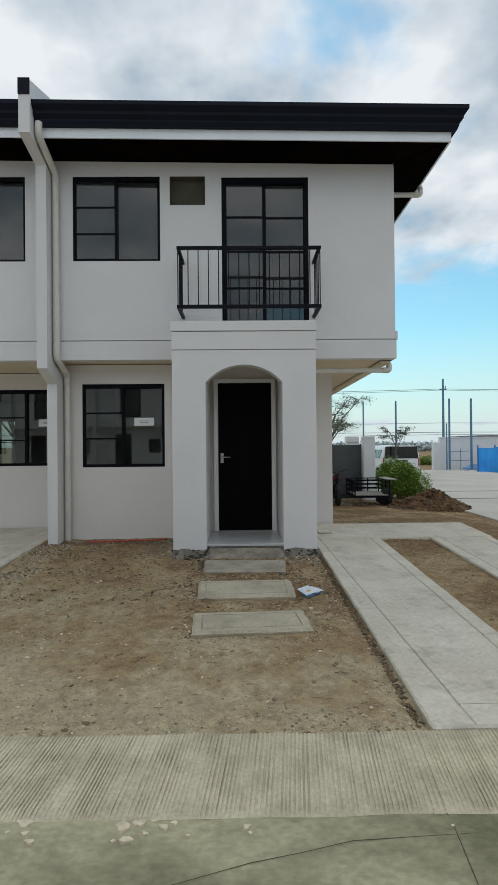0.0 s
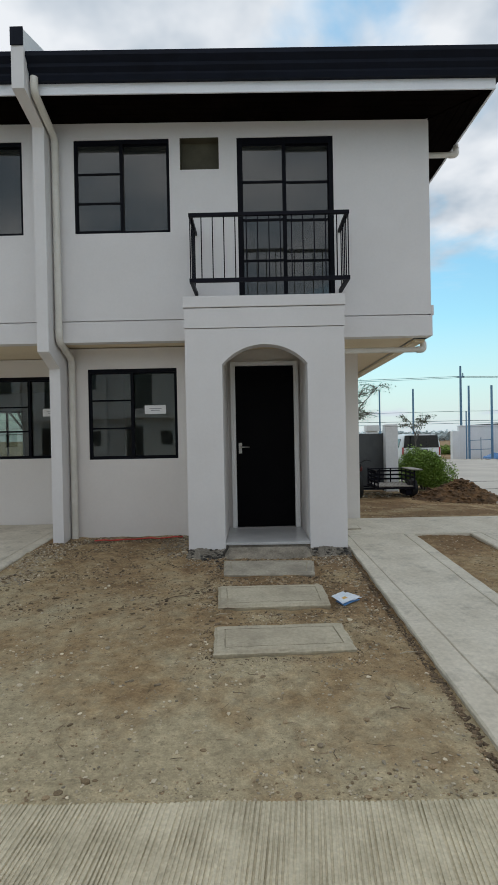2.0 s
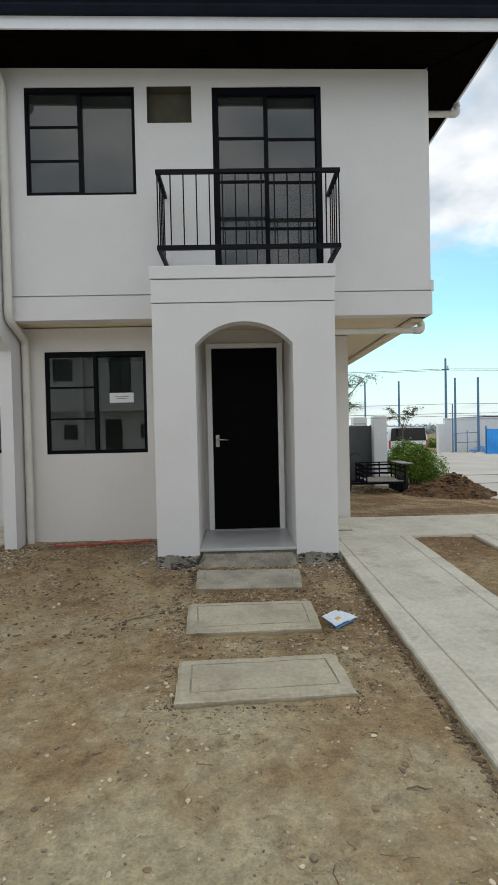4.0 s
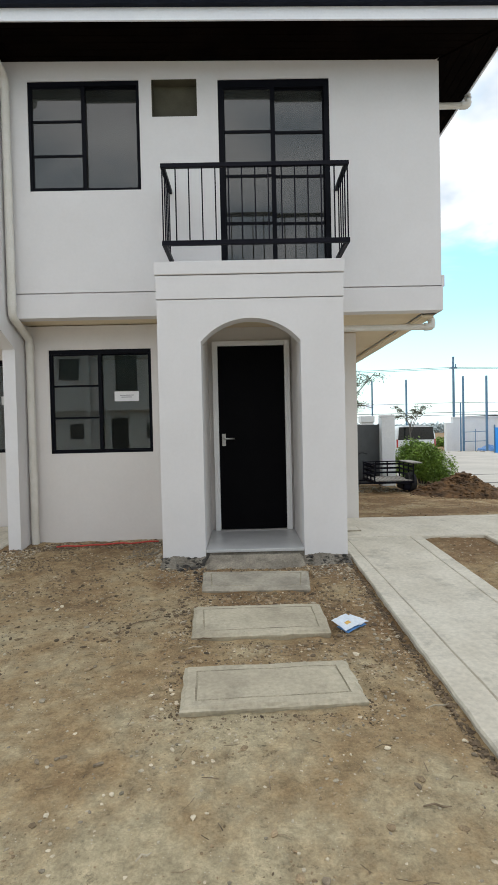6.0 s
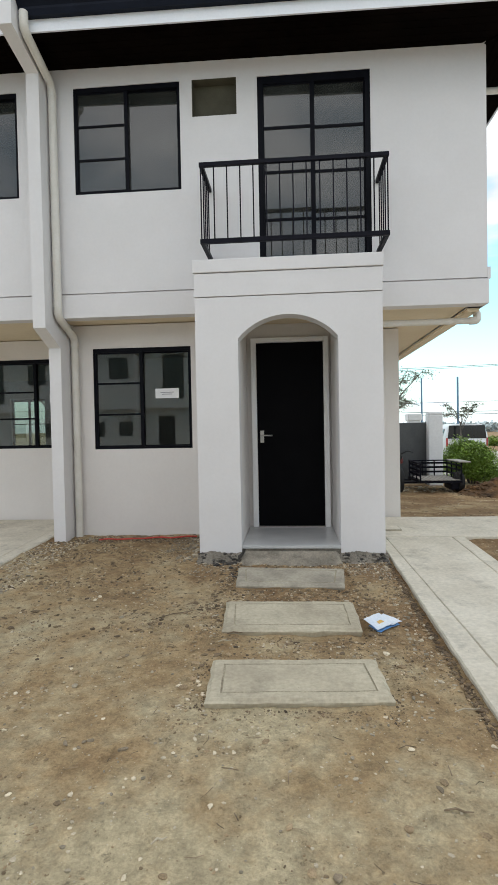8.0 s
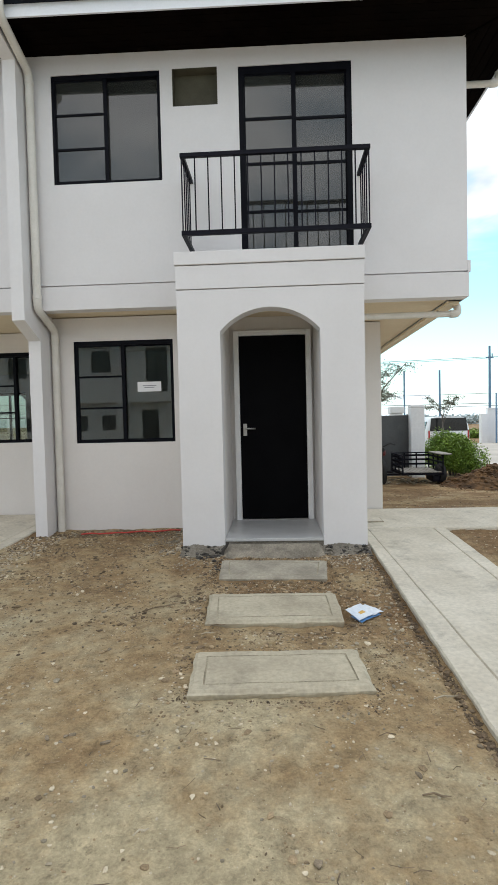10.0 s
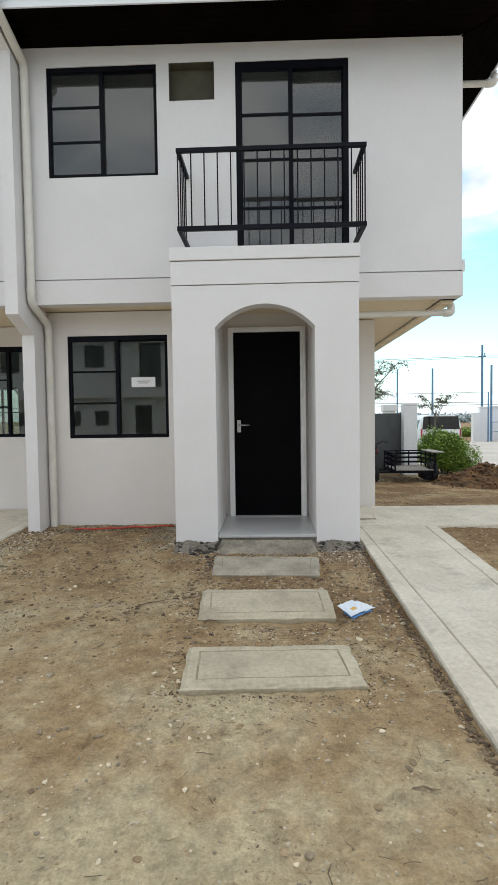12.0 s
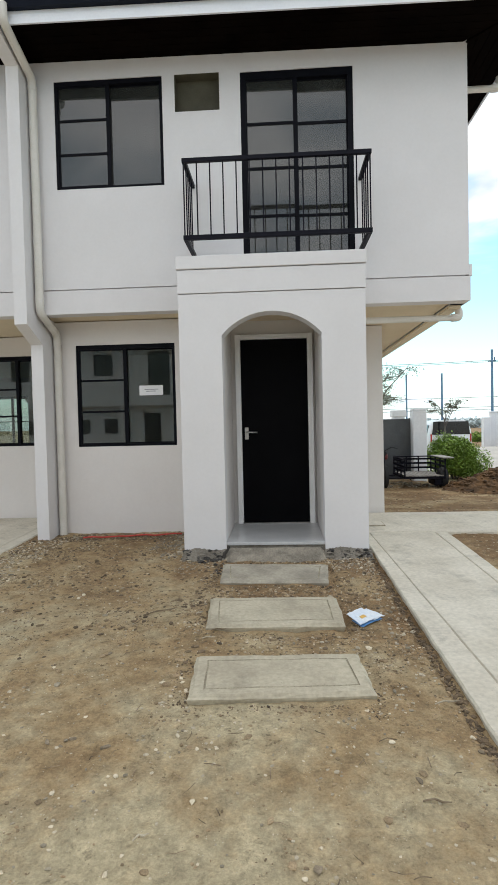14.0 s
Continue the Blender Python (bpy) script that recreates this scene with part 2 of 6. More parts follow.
MORTAR = material("dirty_mortar", (0.33, 0.29, 0.23), (0.17, 0.148, 0.118), 5, 0.95, bump=0.6, bump_scale=45, grain=0.2)
STONE_D = material("brown_stone", (0.27, 0.215, 0.15), (0.16, 0.125, 0.085), 20, 0.95, bump=0.4, grain=0.2)
ASH = material("dark_crust", (0.075, 0.068, 0.060), (0.035, 0.03, 0.027), 12, 0.95, bump=0.5, grain=0.25, island=0.4)
CEMENT = material("dirty_cement", (0.24, 0.215, 0.175), (0.15, 0.13, 0.105), 6, 0.95, bump=0.6, bump_scale=40, grain=0.25)
TWIG = material("dry_twigs", (0.27, 0.20, 0.13), (0.14, 0.10, 0.06), 30, 0.9, grain=0.2, island=0.5)
LEAF = material("leaf", (0.22, 0.34, 0.05), (0.12, 0.21, 0.03), 3, 0.6, grain=0.2, island=0.45)
LEAF_D = material("dry_leaf", (0.13, 0.145, 0.08), (0.08, 0.09, 0.05), 3, 0.7, grain=0.2, island=0.4)
# distance haze is mixed into this leaf colour
LEAF_FAR = material("hazed_far_leaf", (0.50, 0.57, 0.58), (0.42, 0.49, 0.50), 0.5, 0.8, grain=0.1, island=0.2)
BARK = material("bark", (0.16, 0.14, 0.12), (0.09, 0.08, 0.07), 10, 0.9, bump=0.4, grain=0.2)
FENCE = material("grey_sheet", (0.085, 0.09, 0.092), (0.06, 0.063, 0.066), 2.2, 0.6, grain=0.08)
WHITE = material("white_render", (0.80, 0.805, 0.81), (0.75, 0.755, 0.765), 1.5, 0.8, grain=0.04)
BLUE = material("blue_sheet", (0.03, 0.37, 0.92), (0.02, 0.29, 0.80), 1.2, 0.5, grain=0.06)
# the sky's blue cast on the far posts is put into the steel colour
POLE = material("sky_tinted_steel", (0.13, 0.25, 0.38), (0.10, 0.19, 0.29), 4, 0.5, metal=0.2)
VANW = material("van_paint", (0.72, 0.73, 0.74), (0.68, 0.69, 0.70), 2, 0.3, grain=0.02)
VANG = material("van_window", (0.012, 0.014, 0.016), None, 2, 0.12, grain=0.02)
RUBBER = material("rubber", (0.02, 0.02, 0.02), None, 12, 0.85)
RED = material("red_plastic", (0.45, 0.03, 0.025), (0.36, 0.025, 0.02), 8, 0.4)
RED_D = material("faded_red_paint", (0.16, 0.02, 0.018), (0.11, 0.015, 0.014), 8, 0.5)
ROPE = material("red_rope", (0.58, 0.06, 0.045), (0.42, 0.045, 0.035), 30, 0.7)
WOODG = material("weathered_wood", (0.36, 0.345, 0.32), (0.24, 0.225, 0.20), 6, 0.85, bump=0.3, grain=0.2, stretch=(1, 6, 1))
PACK = material("packet_foil", (0.72, 0.76, 0.80), (0.60, 0.68, 0.78), 14, 0.35, grain=0.05)
PACK_B = material("packet_print_blue", (0.12, 0.30, 0.60), None, 14, 0.4)
PACK_Y = material("packet_print_yellow", (0.70, 0.42, 0.10), None, 14, 0.4)


def dirt_material():
    """Trodden earth: brown damp soil, grey-tan dry crust, fine grit."""
    m = bpy.data.materials.new("trodden_earth")
    m.use_nodes = True
    nt = m.node_tree
    nd = nt.nodes
    b = nd["Principled BSDF"]
    b.inputs["Roughness"].default_value = 0.95
    b.inputs["Specular IOR Level"].default_value = 0.2
    geo = nd.new("ShaderNodeNewGeometry")

    def tex(scale, detail, rough=0.6):
        n = nd.new("ShaderNodeTexNoise")
        n.inputs["Scale"].default_value, n.inputs["Detail"].default_value, n.inputs["Roughness"].default_value = scale, detail, rough
        wire(nt, geo.outputs["Position"], n.inputs["Vector"])
        return n

    big = tex(1.25, 10, 0.70)
    ramp = nd.new("ShaderNodeValToRGB")
    e = ramp.color_ramp.elements
    e[0].position, e[0].color = 0.37, (0.232, 0.144, 0.074, 1)
    e[1].position, e[1].color = 0.64, (0.466, 0.390, 0.252, 1)
    k = e.new(0.49)
    k.color = (0.368, 0.264, 0.146, 1)
    # drier and greyer towards the street
    sep = nd.new("ShaderNodeSeparateXYZ")
    wire(nt, geo.outputs["Position"], sep.inputs[0])
    dry = nd.new("ShaderNodeMapRange")
    dry.inputs["From Min"].default_value, dry.inputs["From Max"].default_value = 3.2, 4.9
    dry.inputs["To Min"].default_value, dry.inputs["To Max"].default_value = 0.13, -0.06
    wire(nt, sep.outputs["Y"], dry.inputs["Value"])
    side = nd.new("ShaderNodeMapRange")
    side.inputs["From Min"].default_value, side.inputs["From Max"].default_value = -2.4, 0.6
    side.inputs["To Min"].default_value, side.inputs["To Max"].default_value = 0.08, -0.03
    wire(nt, sep.outputs["X"], side.inputs["Value"])
    both = nd.new("ShaderNodeMath")
    wire(nt, dry.outputs[0], both.inputs[0])
    wire(nt, side.outputs[0], both.inputs[1])
    add = nd.new("ShaderNodeMath")
    wire(nt, big.outputs[0], add.inputs[0])
    wire(nt, both.outputs[0], add.inputs[1])
    wire(nt, add.outputs[0], ramp.inputs[0])
    mid = tex(11, 9, 0.78)
    fine = tex(85, 4, 0.7)
    g1 = nd.new("ShaderNodeMapRange")
    g1.inputs["From Min"].default_value, g1.inputs["From Max"].default_value = 0.3, 0.7
    g1.inputs["To Min"].default_value, g1.inputs["To Max"].default_value = 0.58, 1.34
    wire(nt, mid.outputs[0], g1.inputs["Value"])
    g2 = nd.new("ShaderNodeMapRange")
    g2.inputs["From Min"].default_value, g2.inputs["From Max"].default_value = 0.3, 0.7
    g2.inputs["To Min"].default_value, g2.inputs["To Max"].default_value = 0.80, 1.20
    wire(nt, fine.outputs[0], g2.inputs["Value"])
    m0 = nd.new("ShaderNodeMath")
    m0.operation = "MULTIPLY"
    wire(nt, g1.outputs[0], m0.inputs[0])
    wire(nt, g2.outputs[0], m0.inputs[1])
    # crumbled crust: small clods with dark pits between them, in patches
    pit = nd.new("ShaderNodeMapRange")
    pit.inputs["From Min"].default_value, pit.inputs["From Max"].default_value = 0.36, 0.47
    pit.inputs["To Min"].default_value, pit.inputs["To Max"].default_value = 0.42, 1.06
    wire(nt, tex(26, 8, 0.82).outputs[0], pit.inputs["Value"])
    where = nd.new("ShaderNodeMapRange")
    where.inputs["From Min"].default_value, where.inputs["From Max"].default_value = 0.38, 0.62
    wire(nt, tex(2.6, 5, 0.65).outputs[0], where.inputs["Value"])
    crumb = nd.new("ShaderNodeMix")
    crumb.inputs["A"].default_value = 1.0
    wire(nt, where.outputs[0], crumb.inputs["Factor"])
    wire(nt, pit.outputs[0], crumb.inputs["B"])
    mm = nd.new("ShaderNodeMath")
    mm.operation = "MULTIPLY"
    wire(nt, m0.outputs[0], mm.inputs[0])
    wire(nt, crumb.outputs[0], mm.inputs[1])
    cb = nd.new("ShaderNodeCombineXYZ")
    for q in range(3):
        wire(nt, mm.outputs[0], cb.inputs[q])
    mul = nd.new("ShaderNodeVectorMath")
    mul.operation = "MULTIPLY"
    wire(nt, ramp.outputs[0], mul.inputs[0])
    wire(nt, cb.outputs[0], mul.inputs[1])
    # pale grit
    vor = nd.new("ShaderNodeTexVoronoi")
    vor.inputs["Scale"].default_value = 70
    wire(nt, geo.outputs["Position"], vor.inputs["Vector"])
    spot = nd.new("ShaderNodeMapRange")
    spot.inputs["From Min"].default_value, spot.inputs["From Max"].default_value = 0.17, 0.10
    wire(nt, vor.outputs["Distance"], spot.inputs["Value"])
    pick = nd.new("ShaderNodeSeparateXYZ")
    wire(nt, vor.outputs["Color"], pick.inputs[0])
    few = nd.new("ShaderNodeMath")
    few.operation = "GREATER_THAN"
    few.inputs[1].default_value = 0.86
    wire(nt, pick.outputs["X"], few.inputs[0])
    amount = nd.new("ShaderNodeMath")
    amount.operation = "MULTIPLY"
    wire(nt, spot.outputs[0], amount.inputs[0])
    wire(nt, few.outputs[0], amount.inputs[1])
    mix = nd.new("ShaderNodeMix")
    mix.data_type = "RGBA"
    mix.inputs["B"].default_value = (0.62, 0.56, 0.44, 1)
    wire(nt, amount.outputs[0], mix.inputs["Factor"])
    wire(nt, mul.outputs[0], mix.inputs["A"])
    wire(nt, mix.outputs["Result"], b.inputs["Base Color"])
    sm = nd.new("ShaderNodeMath")
    wire(nt, mid.outputs[0], sm.inputs[0])
    wire(nt, fine.outputs[0], sm.inputs[1])
    bp = nd.new("ShaderNodeBump")
    bp.inputs["Strength"].default_value, bp.inputs["Distance"].default_value = 0.8, 0.015
    wire(nt, sm.outputs[0], bp.inputs["Height"])
    wire(nt, bp.outputs[0], b.inputs["Normal"])
    return m


DIRT = dirt_material()
MOUND = material("dug_earth", (0.18, 0.098, 0.042), (0.045, 0.026, 0.013), 5, 0.95, bump=0.8, bump_scale=25, grain=0.3)


# ---- building helpers ----
def obj(name, mesh, mat, parent=None, label="", smooth=False):
    if mat is not None and not mesh.materials:
        mesh.materials.append(mat)
    if smooth:
        mesh.shade_smooth()
    ob = new(name, mesh)
    if parent is not None:
        ob.parent = parent
    return tagged(ob, label)


def part(name, bm, mat, parent=None, label="", smooth=False):
    bmesh.ops.recalc_face_normals(bm, faces=bm.faces)
    me = bpy.data.meshes.new(name)
    bm.to_mesh(me)
    bm.free()
    return obj(name, me, mat, parent, label, smooth)


def thing(name, label, category, group="", kind="", at=(0, 0, 0)):
    ob = new(name)
    ob.location = at
    ob.empty_display_size = 0.2
    return tagged(ob, label, category, group, kind)


def add_box(bm, x0, x1, y0, y1, z0, z1, bevel=0.0, m=None):
    r = bmesh.ops.create_cube(bm, size=1.0)
    vs = r["verts"]
    for v in vs:
        v.co = Vector(((x0 + x1) / 2 + v.co.x * (x1 - x0), (y0 + y1) / 2 + v.co.y * (y1 - y0), (z0 + z1) / 2 + v.co.z * (z1 - z0)))
    if bevel:
        es = list({e for v in vs for e in v.link_edges})
        r2 = bmesh.ops.bevel(bm, geom=es, offset=bevel, segments=2, affect="EDGES", profile=0.5)
        vs = list({v for f in r2["faces"] for v in f.verts} | {v for v in vs if v.is_valid})
    if m is not None:
        bmesh.ops.transform(bm, matrix=m, verts=[v for v in vs if v.is_valid])
    return vs


def box(*a, bevel=0.0):
    bm = bmesh.new()
    add_box(bm, *a, bevel=bevel)
    return bm


def tube(points, radius, sides=12, cap=True):
    """A round bar along points; radius: one number or one for each point."""
    bm = bmesh.new()
    pts = [Vector(p) for p in points]
    rad = radius if isinstance(radius, (list, tuple)) else [radius] * len(pts)
    rings = []
    for i, p in enumerate(pts):
        d = (pts[min(i + 1, len(pts) - 1)] - pts[max(i - 1, 0)]).normalized()
        q = d.to_track_quat("Z", "Y")
        rings.append([bm.verts.new(p + q @ Vector((rad[i] * math.cos(a), rad[i] * math.sin(a), 0))) for a in [2 * math.pi * k / sides for k in range(sides)]])
    for a, b in zip(rings, rings[1:]):
        for k in range(sides):
            bm.faces.new((a[k], a[(k + 1) % sides], b[(k + 1) % sides], b[k]))
    if cap:
        bm.faces.new(rings[0][::-1])
        bm.faces.new(rings[-1])
    return bm


def rounded_path(pts, r=0.09, n=5):
    """Corners of a pipe's path turned into short arcs."""
    pts = [Vector(p) for p in pts]
    out = [pts[0]]
    for a, b, c in zip(pts, pts[1:], pts[2:]):
        k = min(r, (a - b).length * 0.45, (c - b).length * 0.45)
        p, q = b + (a - b).normalized() * k, b + (c - b).normalized() * k
        for i in range(n + 1):
            t = i / n
            out.append(p * (1 - t) ** 2 + b * 2 * t * (1 - t) + q * t * t)
    return out + [pts[-1]]


def holed_wall(u0, u1, z0, z1, t0, t1, holes=(), axis="x"):
    """A wall with real openings. u runs along x (or y), t0 to t1 is its thickness along the other axis; holes: (u0, u1, z0, z1)."""
    us = sorted({u0, u1, *[h[0] for h in holes], *[h[1] for h in holes]})
    zs = sorted({z0, z1, *[h[2] for h in holes], *[h[3] for h in holes]})
    us, zs = [u for u in us if u0 <= u <= u1], [z for z in zs if z0 <= z <= z1]

    def solid(i, j):
        if not (0 <= i < len(us) - 1 and 0 <= j < len(zs) - 1):
            return False
        cu, cz = (us[i] + us[i + 1]) / 2, (zs[j] + zs[j + 1]) / 2
        return not any(h[0] < cu < h[1] and h[2] < cz < h[3] for h in holes)

    bm = bmesh.new()
    cache = {}

    def v(i, j, t):
        key = (i, j, t)
        if key not in cache:
            cache[key] = bm.verts.new((us[i], t, zs[j]) if axis == "x" else (t, us[i], zs[j]))
        return cache[key]

    for i in range(len(us) - 1):
        for j in range(len(zs) - 1):
            if not solid(i, j):
                continue
            for t in (t0, t1):
                bm.faces.new([v(i, j, t), v(i + 1, j, t), v(i + 1, j + 1, t), v(i, j + 1, t)])
            for (a, b), nb in ((((i, j), (i + 1, j)), (i, j - 1)), (((i, j + 1), (i + 1, j + 1)), (i, j + 1)), (((i, j), (i, j + 1)), (i - 1, j)), (((i + 1, j), (i + 1, j + 1)), (i + 1, j))):
                if not solid(*nb):
                    bm.faces.new([v(*a, t0), v(*b, t0), v(*b, t1), v(*a, t1)])
    return bm


def extrude_profile(profile, path_axis, a, b, closed=True):
    """A profile of (across, z) swept straight along x ('x') or y ('y') from a to b."""
    bm = bmesh.new()

    def p(s, q):
        return (s, q[0], q[1]) if path_axis == "x" else (q[0], s, q[1])

    r0, r1 = [bm.verts.new(p(a, q)) for q in profile], [bm.verts.new(p(b, q)) for q in profile]
    n = len(profile)
    for k in range(n if closed else n - 1):
        bm.faces.new((r0[k], r0[(k + 1) % n], r1[(k + 1) % n], r1[k]))
    if closed:
        bm.faces.new(r0[::-1])
        bm.faces.new(r1)
    return bm


def lot_z(y):
    return 0.05 + 0.034 * y if y < 8.6 else 0.342 + (0.10 - 0.342) * min(1.0, (y - 8.6) / 3.4)


def ground_z(x, y):
    """Height of the lot: rising gently to the house, then falling to the side street."""
    if y < 2.2:
        return -0.10
    return lot_z(y) + (0.05 - lot_z(y)) * min(1.0, max(0.0, (x - 4.0) / 1.1))


# ---- ground, road, pavement ----
def spaced(lo, hi, step, reach):
    """Even lines from lo to hi, then ever wider ones out to reach on both sides."""
    mid = list(np.arange(lo, hi + 1e-6, step))
    out, d, a, b = [], step, lo, hi
    left, right = [], []
    while a > -reach or b < reach:
        d *= 1.45
        a, b = a - d, b + d
        left.insert(0, max(a, -reach))
        right.append(min(b, reach))
        if len(left) > 60:
            break
    return left + mid + right


PADS_AT = ((-0.40, 0.515, 5.75, 6.24), (-0.39, 0.527, 4.85, 5.375), (-0.355, 0.56, 4.01, 4.445))


def relief(x, y):
    """Small unevenness of the bare lot, with a worn gap along slab and pads."""
    z = 0.020 * noise.noise((x * 1.3, y * 1.3, 0.3)) + 0.011 * noise.noise((x * 6, y * 6, 1.7)) + 0.007 * noise.noise((x * 17, y * 17, 4.1)) + 0.004 * noise.noise((x * 38, y * 38, 2.2))
    worn = 0.4 + 0.9 * max(-0.3, noise.noise((x * 5, y * 5, 7.7)))
    if 0.955 < x < 1.03 and y < 7.4:
        z -= 0.030 * worn
    for a, b, c, d in PADS_AT:
        if a - 0.05 < x < b + 0.05 and c - 0.06 < y < d + 0.05:
            z -= 0.022 * worn
    return z


def build_ground():
    xs, ys = spaced(-3.2, 5.6, 0.027, 2600.0), spaced(2.5, 13.0, 0.030, 2600.0)
    verts, faces = [], []
    for y in ys:
        for x in xs:
            z = ground_z(x, y)
            if 2.3 < y < 14 and -4 < x < 7:
                z += relief(x, y)
                if 5.9 < y < 7.7 and -2.75 < x < 1.05:      # loose spoil along the wall
                    z += 0.012 * max(0.0, noise.noise((x * 4, y * 4, 9.0)))
            elif y > 18 or abs(x) > 30 or y < -20:
                z = 0.0 if y > 0 else -0.10
            verts.append((x, y, z))
    n = len(xs)
    for j in range(len(ys) - 1):
        for i in range(n - 1):
            a = j * n + i
            faces.append((a, a + 1, a + n + 1, a + n))
    me = bpy.data.meshes.new("ground")
    me.from_pydata(verts, [], faces)
    ob = obj("ground", me, DIRT, smooth=True)
    tagged(ob, "bare trodden brown earth with grit and dry crust", "ground", kind="structure")


build_ground()


def build_pavement():
    """Brushed concrete apron with ridges running towards the house."""
    xs, zs = [], []
    x, k = -6.0, 0
    rnd = random.Random(4)
    while x < 5.2:
        w = rnd.uniform(0.015, 0.026)
        d = rnd.uniform(0.006, 0.013)
        for f, h in ((0.0, 0.0), (0.50, 0.0), (0.60, -d), (0.90, -d)):
            xs.append(x + f * w)
            zs.append(h)
        x += w
    ys = [2.12, 2.17, 2.3, 2.4, 2.5, 2.58, 2.64, 2.675, 2.682]
    verts, faces = [], []
    for j, y in enumerate(ys):
        for i, x in enumerate(xs):
            edge = 0.010 * noise.noise((x * 5, 3.3, 0)) if y > 2.65 else 0.0
            lean = 0.10 * (y - 2.43)
            z = 0.143 + 0.030 * (y - 2.12) / 0.6 + zs[i] * (0.55 + 0.5 * noise.noise((x * 9, y * 7, 2.0))) + 0.004 * noise.noise((x * 2, y * 2, 5))
            if y == ys[0]:
                z = 0.128
            if y == ys[-1]:
                z, edge = 0.05, edge
            verts.append((x + lean, y + edge, z))
    n = len(xs)
    for j in range(len(ys) - 1):
        for i in range(n - 1):
            a = j * n + i
            faces.append((a, a + 1, a + n + 1, a + n))
    me = bpy.data.meshes.new("pavement")
    me.from_pydata(verts, [], faces)
    ob = obj("pavement", me, APRON)
    tagged(ob, "brushed concrete footpath with worn ridges", "pavement", kind="structure")
    # rolled kerb
    prof = [(1.60, 0.0), (1.72, 0.006), (1.82, 0.025), (1.92, 0.060), (2.0, 0.095), (2.06, 0.120), (2.1, 0.131), (2.125, 0.128)]
    xs = list(np.arange(-6, 5.2, 0.06))
    verts, faces = [], []
    for q, (y, z) in enumerate(prof):
        for x in xs:
            verts.append((x, y + 0.012 * noise.noise((x * 1.1, q * 0.35, 0)), z + 0.006 * noise.noise((x * 2.3, y * 3, 7))))
    n = len(xs)
    for j in range(len(prof) - 1):
        for i in range(n - 1):
            a = j * n + i
            faces.append((a, a + 1, a + n + 1, a + n))
    me = bpy.data.meshes.new("kerb")
    me.from_pydata(verts, [], faces)
    ob = obj("kerb", me, KERB, smooth=True)
    tagged(ob, "rolled concrete kerb with dark mossy stains", "kerb", kind="structure")
    # chipped mortar patches on the kerb's top
    for i, (x, y, r) in enumerate(((-0.85, 2.115, 0.030), (-0.83, 2.07, 0.016), (-0.90, 2.075, 0.012), (-0.80, 2.04, 0.02), (-0.45, 2.09, 0.038), (-0.39, 2.10, 0.024), (-0.43, 2.04, 0.026), (-0.48, 2.035, 0.012), (-0.29, 2.085, 0.026), (-0.25, 2.10, 0.016), (-0.33, 2.11, 0.012), (0.04, 2.08, 0.018), (0.055, 2.055, 0.010), (-0.19, 2.05, 0.008), (0.86, 2.07, 0.010), (-0.36, 2.06, 0.012))):
        bm = bmesh.new()
        rnd = random.Random(i)
        zc = 0.1345 - max(0, 2.1 - y) * 0.32
        top = [bm.verts.new((x + r * rnd.uniform(0.45, 1.35) * math.cos(a), y + 0.7 * r * rnd.uniform(0.45, 1.35) * math.sin(a), zc)) for a in [k * math.tau / 11 for k in range(11)]]
        low = [bm.verts.new((v.co.x * 1.0 + (v.co.x - x) * 0.15, v.co.y + (v.co.y - y) * 0.15, zc - 0.02)) for v in top]
        bm.faces.new(top)
        for k in range(11):
            bm.faces.new((low[k], low[(k + 1) % 11], top[(k + 1) % 11], top[k]))
        tagged(part("mortar_patch", bm, CHIP), "pale chipped mortar patch stuck on the kerb", "mortar", "mortar patches on the kerb")
    joint = part("kerb_joint", tube([(0.858, 2.125, 0.131), (0.862, 2.06, 0.1215), (0.868, 1.98, 0.088), (0.874, 1.90, 0.053), (0.876, 1.80, 0.020)], [0.0022, 0.0016, 0.002, 0.0016, 0.001], 6), KERB_D)
    tagged(joint, "dark open joint across the kerb", "joint", kind="structure")
    crack = part("crack", tube([(-0.62, 1.80, 0.022), (-0.4, 1.86, 0.040), (-0.2, 1.90, 0.056), (0.05, 1.955, 0.078), (0.25, 1.985, 0.091), (0.45, 2.02, 0.106), (0.7, 2.03, 0.110), (0.95, 2.04, 0.113)], [0.0005, 0.0012, 0.001, 0.0014, 0.001, 0.0013, 0.001, 0.0005], 6), KERB_D)
    tagged(crack, "dark hairline crack running along the kerb", "crack", kind="structure")
    ob = part("road", box(-60, 60, -5.2, 1.62, -0.16, 0.004), ROAD)
    tagged(ob, "pale concrete street slab with a dusty surface", "road", kind="structure")


build_pavement()


def road_slab(name, x0, x1, y0, y1, z, label):
    ob = part(name, box(x0, x1, y0, y1, z - 0.2, z, bevel=0.01), ROAD)
    tagged(ob, label, "road", kind="structure")


# side street: slabs with open joints between them
for a, b in ((1.75, 8.0), (8.02, 14.87), (14.93, 17.15), (17.21, 31.5)):
    road_slab("road", 5.20, 13.5, a, b, 0.085, "pale dusty concrete road slab with open joints")
# black strips added in two gaps to draw the joints as dark lines
for y in (14.90, 17.18):
    tagged(part("joint_strip", box(5.25, 13.45, y - 0.045, y + 0.045, 0.0, 0.089), RUBBER), "black strip filling the road joint", "joint", kind="structure")
road_slab("road", 13.52, 60, 13.22, 28.0, 0.08, "pale dusty concrete road slab with open joints")
road_slab("road", -40, 5.18, 17.5, 28.0, 0.08, "pale dusty concrete road slab with open joints")


